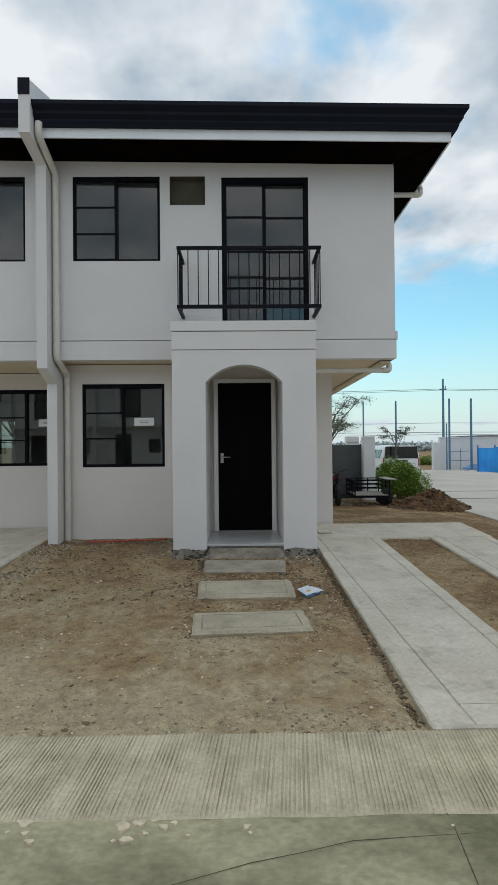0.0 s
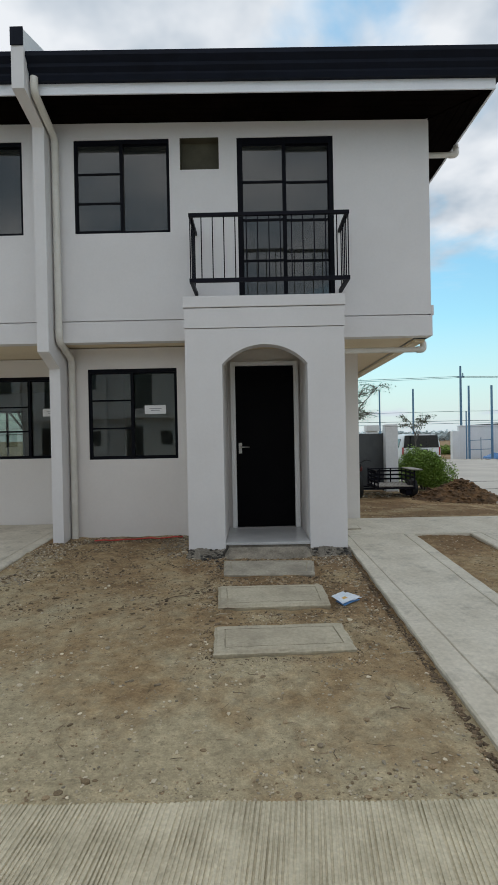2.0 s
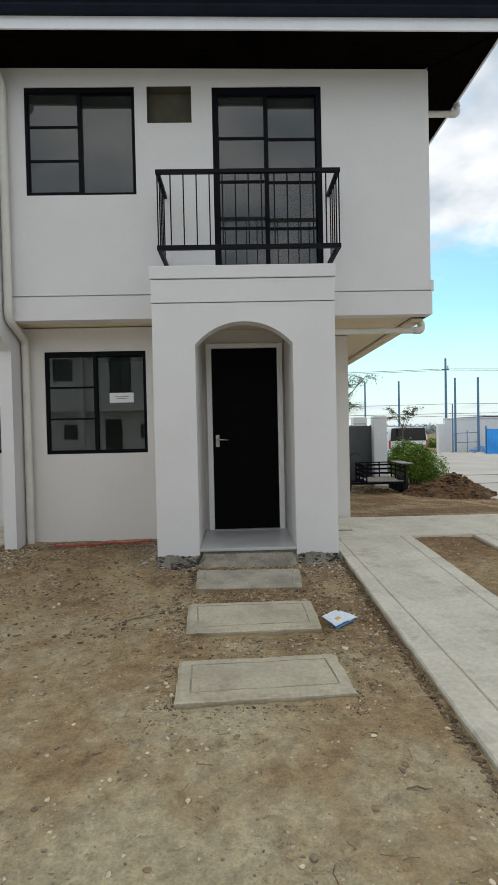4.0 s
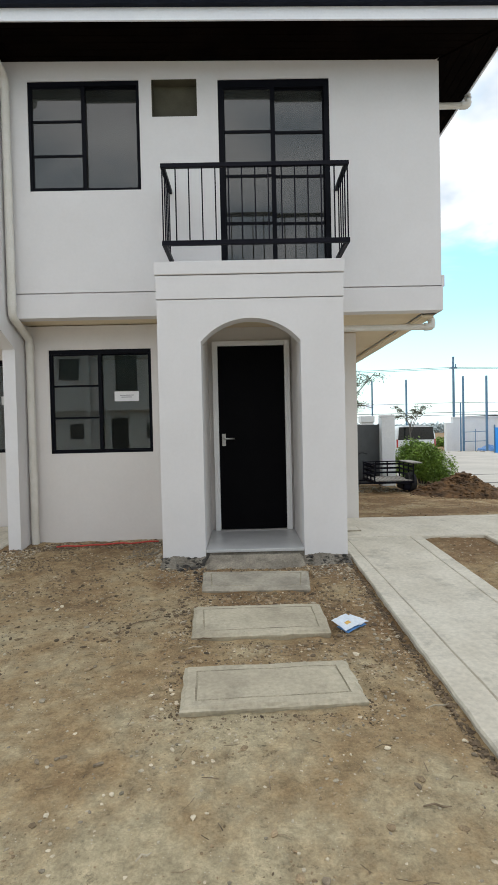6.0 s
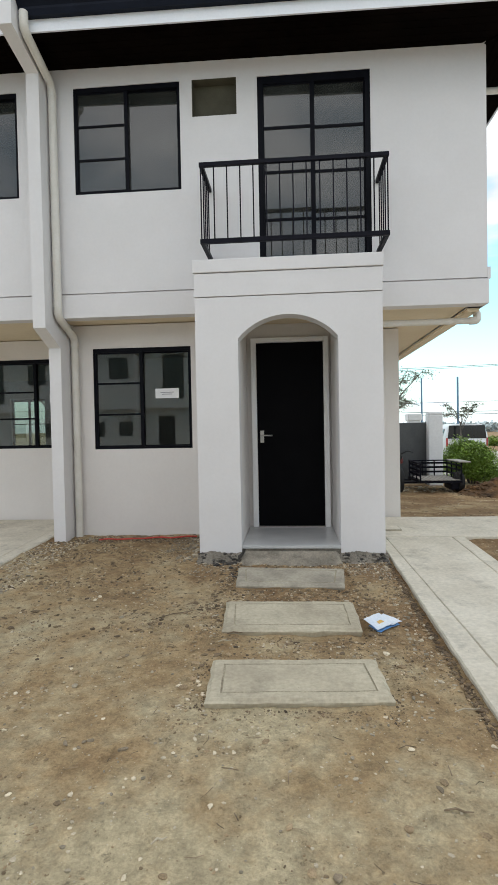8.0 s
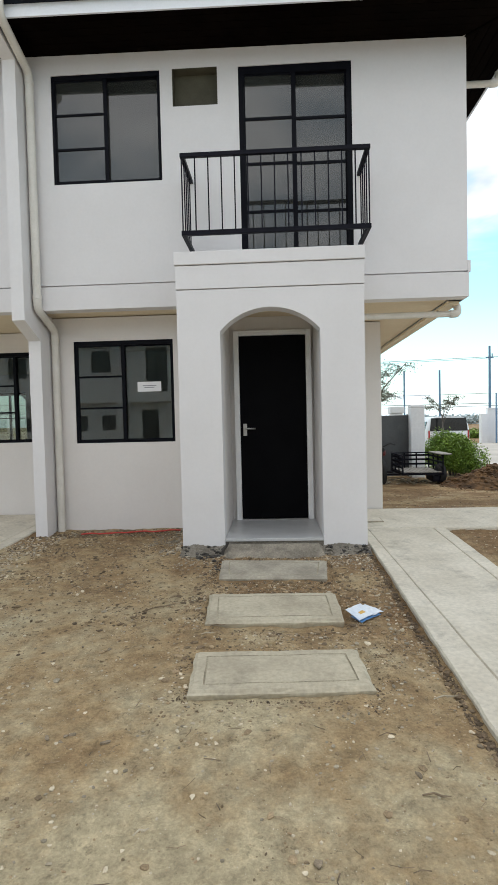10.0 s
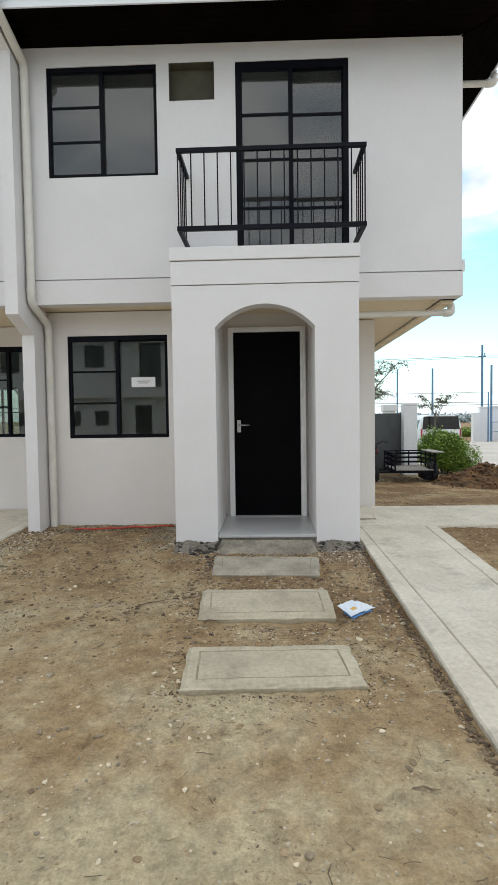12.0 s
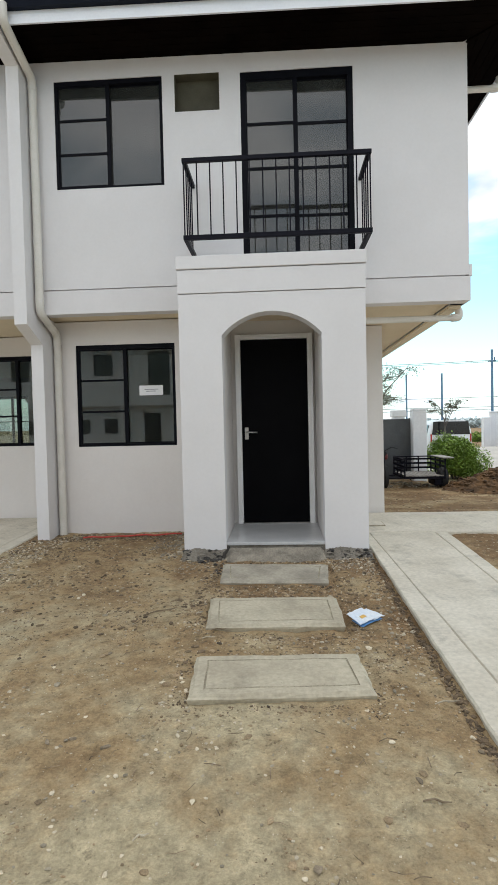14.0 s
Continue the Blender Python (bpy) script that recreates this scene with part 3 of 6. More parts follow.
def strip_slab(name, x0, x1, y0, y1, lines, top, label, mat=CONC_L, lean=0.0, cross=None, category="driveway"):
    """A concrete slab that follows the lot's slope, with a rough arris and tooled grooves at the given x."""
    cols = [(x0 + 0.001, -0.012), (x0 + 0.012, 0.0)]
    for g in lines:
        cols += [(g - 0.008, 0.0), (g - 0.003, -0.009), (g + 0.003, -0.009), (g + 0.008, 0.0)]
    inner = np.linspace(x0 + 0.05, x1 - 0.05, max(3, int((x1 - x0) / 0.12)))
    cols += [(x, 0.0) for x in inner if all(abs(x - g) > 0.03 for g in lines)]
    cols += [(x1 - 0.012, 0.0), (x1, -0.012)]
    cols.sort()
    cols += [(x1 - 0.022, -0.11)]
    cols = [(x0 + 0.022, -0.11)] + cols
    ys = list(np.arange(y0, y1, 0.06)) + [y1]
    rows = [(ys[0] - 0.012, -0.11), (ys[0], -0.012)] + [(y, 0.0) for y in [ys[0] + 0.014] + ys[1:-1] + [ys[-1] - 0.014]] + [(ys[-1], -0.012), (ys[-1] + 0.012, -0.11)]
    if cross:
        rows += [(cross - 0.010, 0.0), (cross - 0.004, -0.0085), (cross + 0.004, -0.0085), (cross + 0.010, 0.0)]
        rows.sort()
    verts, faces = [], []
    for y, dy in rows:
        for i, (x, dx) in enumerate(cols):
            if cross and not lines[0] <= x <= lines[-1] and abs(y - cross) < 0.006:
                dy = 0.0
            j = 0.0
            if i in (1, 2, len(cols) - 2, len(cols) - 3):
                j = 0.005 * noise.noise((x * 3, y * 7, 1.0)) + 0.004 * noise.noise((x, y * 23, 3.0))
            g = 0.0012 * noise.noise((3.0 * x0, y * 1.7, 8.0)) if i not in (0, len(cols) - 1) else 0
            z = ground_z(x, min(y, 8.55)) + top + min(dx, dy) + 0.0035 * noise.noise((x * 3, y * 3, 6.0))
            if lean and 1 < i < len(cols) - 2:
                g += lean * (y - y0) * (min(1.0, (x - x0) / (lines[0] - x0)) if x < lines[0] else max(0.0, (lines[-1] - x) / (lines[-1] - lines[0])))
            verts.append((x + j + g, y + (0.008 * noise.noise((x * 8, y, 2)) if dy else 0), z))
    n = len(cols)
    for j in range(len(rows) - 1):
        for i in range(n - 1):
            a = j * n + i
            faces.append((a, a + 1, a + n + 1, a + n))
    me = bpy.data.meshes.new(name)
    me.from_pydata(verts, [], faces)
    me.materials.append(mat)
    me.materials.append(GROOVE)
    dip = [dx < -0.008 and dx > -0.05 for x, dx in cols]
    deep = [dy < -0.008 and -0.0095 < dy for y, dy in rows]
    for k, p in enumerate(me.polygons):
        r, c = divmod(k, n - 1)
        inside = not cross or lines[0] - 0.01 < cols[c][0] < lines[-1] + 0.01
        ends = not cross or rows[r][0] > cross - 0.012
        if (dip[c] and dip[c + 1] and 2 < c < n - 4 and ends) or (deep[r] and deep[r + 1] and inside):
            p.material_index = 1
    ob = obj(name, me, mat)
    return tagged(ob, label, category, kind="structure")


strip_slab("driveway", 1.008, 1.95, 2.70, 7.37, (1.238, 1.81), 0.036, "pale concrete driveway strip with tooled edge grooves", lean=-0.031, cross=2.92)
strip_slab("driveway", 2.655, 3.50, 2.70, 7.37, (2.79, 3.36), 0.036, "pale concrete driveway strip with tooled edge grooves")
strip_slab("driveway", 1.008, 3.54, 7.382, 8.46, (1.09,), 0.036, "pale concrete cross slab joining the driveway strips")
strip_slab("driveway", -6.9, -2.75, 2.70, 8.48, (-2.90,), 0.022, "pale concrete driveway slab of the neighbouring house")


def drain_cover(x, y):
    """A small square inspection cover let into the slab."""
    c = thing("drain_cover", "small grey cement inspection cover set in the driveway", "drain cover", at=(x, y, ground_z(x, y) + 0.036))
    rim = bmesh.new()
    for x0, x1, y0, y1 in ((-0.10, 0.10, -0.125, -0.113), (-0.10, 0.10, 0.113, 0.125), (-0.10, -0.088, -0.113, 0.113), (0.088, 0.10, -0.113, 0.113)):
        add_box(rim, x0, x1, y0, y1, -0.02, 0.006)
    part("rim", rim, GROOVE, c, "dark joint round the cover")
    part("plate", box(-0.086, 0.086, -0.111, 0.111, -0.02, 0.012, bevel=0.004), CONC_L, c)


drain_cover(1.235, 7.79)


def pad(corners, top, seed, mat, label):
    """A cast stepping pad: broken arris, tooled border groove."""
    c = [Vector((*p, 0)) for p in corners]
    rnd = random.Random(seed)
    seg = 14
    mid = sum(c, Vector()) / 4
    rings = []
    bm = bmesh.new()
    for inset, dz in ((0.020, -0.10), (-0.002, -0.026), (-0.002, -0.016), (0.010, -0.004), (0.022, 0.0), (0.070, 0.0), (0.073, -0.006), (0.078, -0.006), (0.081, 0.0), (0.16, 0.001), (0.25, 0.001)):
        ring = []
        cc = []
        for p in c:
            d = mid - p
            cc.append(p + Vector((math.copysign(1, d.x) * inset, math.copysign(1, d.y) * inset, 0)))
        for k in range(4):
            a, b = cc[k], cc[(k + 1) % 4]
            for s in range(seg):
                p = a.lerp(b, s / seg)
                amp = 0.008 if inset < 0.03 else 0.004
                q = noise.noise((p.x * 9, p.y * 9, seed)) * amp + (rnd.uniform(-0.0025, 0.0025) if inset < 0.03 else 0)
                d = (mid - p).normalized()
                z = ground_z(p.x, p.y) + top + dz + (rnd.uniform(-0.011, 0.0) if 0 < inset < 0.02 else 0) + 0.003 * noise.noise((p.x * 5, p.y * 5, seed + 4))
                ring.append(bm.verts.new((p.x + d.x * q, p.y + d.y * q, z)))
        rings.append(ring)
    n = len(rings[0])
    pd = thing("stepping_pad", label, "stepping pad", "stepping pads before the front door", at=(mid.x, mid.y, ground_z(mid.x, mid.y)))

    def piece(name, first, last, mat, close=False):
        src = rings[first:last + 1]
        sub = bmesh.new()
        vs = [[sub.verts.new(v.co - pd.location) for v in ring] for ring in src]
        for a, b in zip(vs, vs[1:]):
            for k in range(n):
                sub.faces.new((a[k], a[(k + 1) % n], b[(k + 1) % n], b[k]))
        if close:
            sub.faces.new(vs[-1])
        part(name, sub, mat, pd)

    piece("border", 0, 5, mat)
    piece("groove", 5, 8, GROOVE)
    piece("centre_panel", 8, len(rings) - 1, mat, True)
    bm.free()


pad([(-0.390, 5.782), (0.495, 5.755), (0.535, 6.235), (-0.420, 6.275)], 0.026, 1, CONC_D, "rectangular concrete stepping pad beside the porch, grey with cement dust")
pad([(-0.385, 4.858), (0.527, 4.89), (0.52, 5.40), (-0.420, 5.39)], 0.032, 2, CONC, "rectangular concrete stepping pad with a tooled border")
pad([(-0.361, 4.00), (0.572, 4.05), (0.542, 4.483), (-0.382, 4.45)], 0.036, 3, CONC, "wide concrete stepping pad with a chipped front edge")


# ---- the house ----
FU, FL, FR, BACK = 7.205, 7.64, 8.50, 14.0     # upper front, lower front, recessed front, rear
FLOOR, BELT0, BELT1, EAVE = 0.41, 2.818, 3.080, 5.50
RX, LX = 1.487, -2.51                            # ground-floor side wall, party wall
UX = 2.15                                        # upper side wall


def frame_bars(x0, x1, z0, z1, y0, y1, w, wt=None):
    """Four mitred-looking bars round an opening, as one mesh."""
    bm = bmesh.new()
    wt = wt or w
    add_box(bm, x0, x0 + w, y0, y1, z0, z1)
    add_box(bm, x1 - w, x1, y0, y1, z0, z1)
    add_box(bm, x0 + w, x1 - w, y0, y1, z0, z0 + w)
    add_box(bm, x0 + w, x1 - w, y0, y1, z1 - wt, z1)
    return bm


def window(name, x0, x1, z0, z1, y, parent, xm, bars, w=0.036, wt=0.05, right_bars=(), stile=0.038, bar=0.011, label="black-framed sliding window with dark reflecting glass"):
    """A two-leaf window in the wall at y: fixed frame, two sashes, glazing bars, panes."""
    win = new(name)
    win.parent = parent
    tagged(win, label)
    part("window_frame", frame_bars(x0, x1, z0, z1, y + 0.012, y + 0.085, w * 0.8, wt), BLACK, win)
    wt = wt or w * 0.8
    s = 0.014
    a0, a1, b0, b1 = x0 + w * 0.8, xm + 0.02, xm - 0.02, x1 - w * 0.8
    zz0, zz1 = z0 + w * 0.8, z1 - wt
    part("sash", frame_bars(a0, a1, zz0, zz1, y + 0.022, y + 0.046, s), BLACK, win)
    part("sash", frame_bars(b0, b1, zz0, zz1, y + 0.05, y + 0.074, s), BLACK, win)
    part("meeting_stile", box(xm - stile / 2, xm + stile / 2, y + 0.018, y + 0.078, zz0, zz1), BLACK, win)
    for side, (p, q, yy) in enumerate(((a0 + s, a1 - s, y + 0.034), (b0 + s, b1 - s, y + 0.062))):
        hs = [h for h in (bars if side == 0 else right_bars)]
        edges = [zz0 + s] + [e for h in sorted(hs) for e in (h - bar, h + bar)] + [zz1 - s]
        for h in hs:
            part("glazing_bar", box(p, q, yy - 0.012, yy + 0.012, h - bar, h + bar), BLACK, win)
        for k in range(0, len(edges), 2):
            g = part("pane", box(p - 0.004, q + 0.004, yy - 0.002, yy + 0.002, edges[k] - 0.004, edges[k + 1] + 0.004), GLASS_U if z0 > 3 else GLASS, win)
            g.visible_shadow = False
    return win


house = thing("house", "white two-storey row house, new and empty, with dark trim", "house", at=(0, 7.2, 0.3))


def hp(name, bm, mat, label="", parent=None, smooth=False):
    """A part of the house, built in world places."""
    ob = part(name, bm, mat, parent or house, label, smooth)
    if (parent or house) is house:
        ob.matrix_parent_inverse = Matrix.Translation((0, -7.2, -0.3))
    return ob


def hgroup(name, label=""):
    ob = new(name)
    ob.parent = house
    ob.matrix_parent_inverse = Matrix.Translation((0, -7.2, -0.3))
    return tagged(ob, label)


UW, BD, VENT = (-2.247, -1.060, 4.168, 5.325), (-0.220, 0.970, 3.20, 5.312), (-0.925, -0.443, 4.932, 5.325)
LW, FD = (-2.265, -1.082, 1.342, 2.542), (-0.370, 0.520, FLOOR, 2.594)

hp("wall", holed_wall(LX, UX, BELT1 + 0.008, EAVE + 0.052, FU, FU + 0.15, (UW, BD, VENT)), PAINT)
hp("wall", holed_wall(LX, RX - 0.52, 0.12, BELT0, FL, FL + 0.15, (LW, FD)), PAINT_WARM)
hp("wall", holed_wall(0.985, RX, 0.15, BELT0, FR, FR + 0.15), PAINT_WARM)
hp("wall", holed_wall(FL + 0.152, FR + 0.15, 0.15, BELT0, 0.835, 0.982, axis="y"), PAINT_WARM)
hp("wall", holed_wall(FR + 0.152, BACK, 0.1, BELT0, RX - 0.15, RX, axis="y"), PAINT_WARM)
hp("wall", holed_wall(FU + 0.152, BACK, BELT0, EAVE, UX - 0.15, UX, axis="y"), PAINT)
hp("wall", holed_wall(LX, UX, 0.1, EAVE, BACK, BACK + 0.15), PAINT)
hp("floor_slab", box(LX + 0.002, UX - 0.152, FU + 0.152, BACK - 0.002, BELT0 + 0.012, BELT1), CREAM)
hp("floor_slab", box(LX + 0.002, 0.834, FL + 0.152, BACK - 0.002, 0.2, FLOOR - 0.004), CONC)
hp("partition", box(LX + 0.002, 0.83, 10.6, 10.7, FLOOR, BELT0), PAINT_IN)
hp("partition", box(LX + 0.002, UX - 0.152, 10.6, 10.7, BELT1, EAVE - 0.02), PAINT_IN)
hp("ceiling_board", box(LX + 0.002, UX - 0.152, FU + 0.152, BACK - 0.002, EAVE - 0.02, EAVE + 0.015), PAINT_IN)

# belt course round the upper floor, with its soffit
hp("joint_core", box(LX, UX - 0.03, FU + 0.03, FU + 0.149, BELT1 - 0.008, BELT1 + 0.014), PAINT)
hp("belt_course", box(LX, UX + 0.014, FU - 0.006, FU + 0.15, BELT0, BELT1 - 0.007, bevel=0.003), PAINT)
hp("belt_course", box(UX - 0.15, UX + 0.014, FU + 0.152, BACK, BELT0, BELT1 - 0.002, bevel=0.003), PAINT)
hp("drip_ledge", box(UX + 0.001, UX + 0.032, FU - 0.004, BACK, BELT1 - 0.006, BELT1 + 0.115, bevel=0.003), PAINT)
hp("edge_beam", box(UX - 0.148, UX - 0.02, FU + 0.2, BACK, BELT0 - 0.035, BELT0 - 0.002, bevel=0.004), CREAM)

# air-conditioner opening: a shallow niche, lining and back in one dark olive brown
niche = bmesh.new()
x0, x1, z0, z1 = VENT
add_box(niche, x0, x1, FU + 0.125, FU + 0.145, z0, z1)
for a in ((x0, x0 + 0.004, z0, z1), (x1 - 0.004, x1, z0, z1), (x0 + 0.004, x1 - 0.004, z0, z0 + 0.004), (x0 + 0.004, x1 - 0.004, z1 - 0.004, z1)):
    add_box(niche, a[0], a[1], FU + 0.004, FU + 0.124, a[2], a[3])
hp("vent_niche", niche, BEIGE, "unfinished brownish air-conditioner opening")

# porch with arched opening
PX0, PX1, PY, AX0, AX1 = -0.835, 0.968, 6.60, -0.418, 0.547


def porch_front():
    bm = bmesh.new()
    cx, hw, spring, rise = (AX0 + AX1) / 2, (AX1 - AX0) / 2, 2.43, 0.222
    R = (hw * hw + rise * rise) / (2 * rise)
    cols = [(PX0, None), (AX0, None)] + [(AX0 + (AX1 - AX0) * k / 28, 1) for k in range(29)] + [(AX1, None), (PX1, None)]
    top = 2.835

    def low(x, arch):
        return spring - R + rise + math.sqrt(max(0, R * R - (x - cx) ** 2)) if arch else 0.16

    prev = None
    y0, y1 = PY, PY + 0.20
    for x, arch in cols:
        z = low(x, arch)
        now = [bm.verts.new((x, y0, z)), bm.verts.new((x, y0, top)), bm.verts.new((x, y1, top)), bm.verts.new((x, y1, z))]
        if prev is None:
            bm.faces.new(now)
        elif prev[4] != x:
            for k in range(4):
                bm.faces.new((prev[k], now[k], now[(k + 1) % 4], prev[(k + 1) % 4]))
        else:
            a, b = (prev, now)
            lo, hi = (a, b) if a[0].co.z < b[0].co.z else (b, a)
            bm.faces.new((lo[0], hi[0], hi[3], lo[3]))
        prev = now + [x]
    bm.faces.new(prev[:4])
    return bm


hp("porch_wall", porch_front(), PAINT)
# piers take the warmer copy, which lifts the porch reveals
hp("porch_pier", box(PX0, AX0, PY + 0.201, FL - 0.001, 0.16, 2.76), PAINT_WARM)
hp("porch_pier", box(AX1, PX1, PY + 0.201, FL - 0.001, 0.16, 2.76), PAINT_WARM)
hp("porch_ceiling", box(PX0, PX1, PY + 0.201, FL - 0.001, 2.761, 2.822), CREAM)
hp("joint_core", box(PX0 + 0.03, PX1 - 0.03, PY + 0.03, FU - 0.03, 2.825, 3.085), PAINT)
hp("porch_frieze", box(PX0 - 0.004, PX1 + 0.004, PY - 0.006, FU - 0.008, 2.844, 3.067, bevel=0.003), PAINT)
hp("balcony_slab", box(PX0 - 0.014, PX1 + 0.014, PY - 0.018, FU - 0.008, 3.075, 3.20, bevel=0.006), PAINT, "painted balcony slab with a projecting lip")
hp("porch_floor", box(AX0 + 0.002, AX1 - 0.002, PY - 0.004, FL + 0.14, FLOOR - 0.03, FLOOR, bevel=0.005), TILE, "smooth grey tiled porch floor")
hp("footing", box(AX0 + 0.002, AX1 - 0.002, PY + 0.012, FL - 0.002, 0.2, FLOOR - 0.031), CEMENT, "rough cement footing")


def mortar_slope():
    """Rough mortar run down from the porch floor to the first pad."""
    verts, faces = [], []
    nx, prof = 46, ((-0.012, 0.358, 0.0), (-0.022, 0.352, 0.3), (-0.05, 0.340, 1.0), (-0.08, 0.328, 1.0), (-0.11, 0.316, 1.0), (-0.14, 0.304, 1.0), (-0.17, 0.290, 1.0), (-0.21, 0.268, 1.0), (-0.24, 0.22, 0.0))
    for dy, z, k in prof:
        for i in range(nx + 1):
            x = AX0 - 0.02 + (AX1 - AX0 + 0.03) * i / nx
            bump = 0.010 * noise.noise((x * 7, dy * 9, 2.0)) + 0.008 * noise.noise((x * 21, dy * 25, 5.0)) + 0.004 * noise.noise((x * 50, dy * 50, 1.0))
            low = 0.05 * max(0.0, 1 - min(i, nx - i) / 3.0)
            verts.append((x, PY + dy + 0.014 * noise.noise((x * 6, 4.0, dy * 3)) * k, z + k * bump - low))
    for j in range(len(prof) - 1):
        for i in range(nx):
            a = j * (nx + 1) + i
            faces.append((a, a + 1, a + nx + 2, a + nx + 1))
    me = bpy.data.meshes.new("step")
    me.from_pydata(verts, [], faces)
    ob = obj("step", me, MORTAR, house, "rough mortar ramp below the porch floor")
    ob.matrix_parent_inverse = Matrix.Translation((0, -7.2, -0.3))


mortar_slope()


def broken_skirt(x0, x1, seed):
    """Broken mortar and crust heaped against the foot of a porch pier, with dark cracks through it."""
    verts, faces = [], []
    prof = ((0.004, 0.345, 0.6), (-0.012, 0.338, 1.0), (-0.030, 0.325, 1.0), (-0.050, 0.312, 1.0), (-0.075, 0.296, 1.0), (-0.105, 0.282, 0.8), (-0.14, 0.255, 0.3))
    nx = int((x1 - x0) / 0.012)
    for dy, z, k in prof:
        for i in range(nx + 1):
            x = x0 + (x1 - x0) * i / nx
            cell = noise.cell_vector((x * 13, dy * 16, seed))
            q = 0.020 * noise.noise((x * 5, 1.0, seed)) + 0.026 * (cell.x - 0.5) * k + 0.010 * noise.noise((x * 40, dy * 40, seed))
            verts.append((x, PY + dy + 0.012 * (cell.y - 0.5) * (dy < 0), z + q))
    for j in range(len(prof) - 1):
        for i in range(nx):
            a = j * (nx + 1) + i
            faces.append((a, a + 1, a + nx + 2, a + nx + 1))
    me = bpy.data.meshes.new("broken_mortar")
    me.from_pydata(verts, [], faces)
    ob = obj("broken_mortar", me, CEMENT, house, "dark broken mortar along the foot of the porch")
    ob.matrix_parent_inverse = Matrix.Translation((0, -7.2, -0.3))


broken_skirt(PX0 - 0.01, AX0 + 0.01, 3.0)
broken_skirt(AX1 - 0.01, PX1 + 0.02, 9.0)

# front door
door = hgroup("door", "closed flush black door in a white frame")
x0, x1, z0, z1 = FD
bm = bmesh.new()
add_box(bm, x0, x0 + 0.062, FL - 0.075, FL + 0.10, FLOOR + 0.002, z1, bevel=0.004)
add_box(bm, x1 - 0.062, x1, FL - 0.075, FL + 0.10, FLOOR + 0.002, z1, bevel=0.004)
add_box(bm, x0 + 0.062, x1 - 0.062, FL - 0.075, FL + 0.10, z1 - 0.055, z1, bevel=0.004)
part("door_frame", bm, FRAMEW, door, "white painted door frame")
part("door_leaf", box(x0 + 0.064, x1 - 0.064, FL - 0.048, FL - 0.008, FLOOR + 0.014, z1 - 0.058, bevel=0.003), DOOR, door)
part("door_sill", box(x0 + 0.062, x1 - 0.062, FL - 0.07, FL + 0.1, FLOOR + 0.001, FLOOR + 0.011), STEEL, door)
hb = bmesh.new()
hx, hz = x0 + 0.116, 1.475
add_box(hb, hx - 0.022, hx + 0.022, FL - 0.056, FL - 0.049, hz - 0.085, hz + 0.055, bevel=0.003)
part("handle_plate", hb, STEEL, door, "brushed steel plate")
lv = tube(rounded_path([(hx, FL - 0.055, hz), (hx, FL - 0.10, hz), (hx + 0.125, FL - 0.10, hz - 0.004)], 0.02), 0.0095, 10)
part("door_handle", lv, STEEL, door, "brushed steel lever", True)

# windows and balcony door
for args in (dict(name="window", x0=UW[0], x1=UW[1], z0=UW[2], z1=UW[3], y=FU, xm=-1.664, bars=(4.549, 4.913)),
             dict(name="window", x0=LW[0], x1=LW[1], z0=LW[2], z1=LW[3], y=FL, xm=-1.685, bars=(1.754, 2.124))):
    w = window(parent=house, **args)
    w.matrix_parent_inverse = Matrix.Translation((0, -7.2, -0.3))
w = window("balcony_door", BD[0], BD[1], BD[2], BD[3], FU, house, 0.362, (3.797, 4.302, 4.772), w=0.068, wt=0.080, right_bars=(3.797, 4.302, 4.772), stile=0.048, bar=0.014, label="black-framed glazed sliding balcony door")
w.matrix_parent_inverse = Matrix.Translation((0, -7.2, -0.3))
note = thing("paper_notice", "small white paper notice stuck inside the window glass", "notice", at=(-1.387, FL + 0.067, 1.997))
part("sheet", box(-0.142, 0.142, -0.0095, -0.0085, -0.058, 0.058), PAPER, note)
for k, (a, b, z) in enumerate(((-0.08, 0.085, 0.012), (-0.06, 0.06, -0.010))):
    part("print_bar", box(a, b, -0.0110, -0.0100, z - 0.004, z + 0.004), INK, note)

# balcony railing
rail = hgroup("balcony_railing", "black iron balcony railing with thin upright bars")
RX0, RX1, RY, RZ0, RZ1 = -0.770, 1.052, 6.645, 3.392, 4.138
part("top_rail", box(RX0, RX1, RY - 0.02, RY + 0.02, RZ1 - 0.025, RZ1 + 0.015, bevel=0.003), IRON, rail)
part("bottom_rail", box(RX0, RX1, RY - 0.02, RY + 0.02, RZ0 - 0.022, RZ0 + 0.022, bevel=0.003), IRON, rail)
for x in (RX0 + 0.02, RX1 - 0.02):
    part("side_rail", box(x - 0.02, x + 0.02, RY + 0.021, FU, RZ1 - 0.025, RZ1 + 0.015, bevel=0.003), IRON, rail)
    part("side_rail", box(x - 0.02, x + 0.02, RY + 0.021, FU, RZ0 - 0.022, RZ0 + 0.022, bevel=0.003), IRON, rail)
bal = bpy.data.meshes.new("baluster")
bm = box(-0.006, 0.006, -0.006, 0.006, RZ0 + 0.015, RZ1 - 0.02)
bm.to_mesh(bal)
bm.free()
NB = 15
for k in range(NB):
    o = obj("baluster", bal, IRON, rail)
    o.location = (RX0 + 0.014 + (RX1 - RX0 - 0.028) * k / (NB - 1), RY, 0)
for x in (RX0 + 0.02, RX1 - 0.02):
    for k in range(1, 5):
        o = obj("baluster", bal, IRON, rail)
        o.location = (x, RY + (FU - RY) * k / 5, 0)

# eaves: soffit boards, fascia, gutter, roof
EY, EX = 6.62, 2.715          # outer face of the fascia, front and side


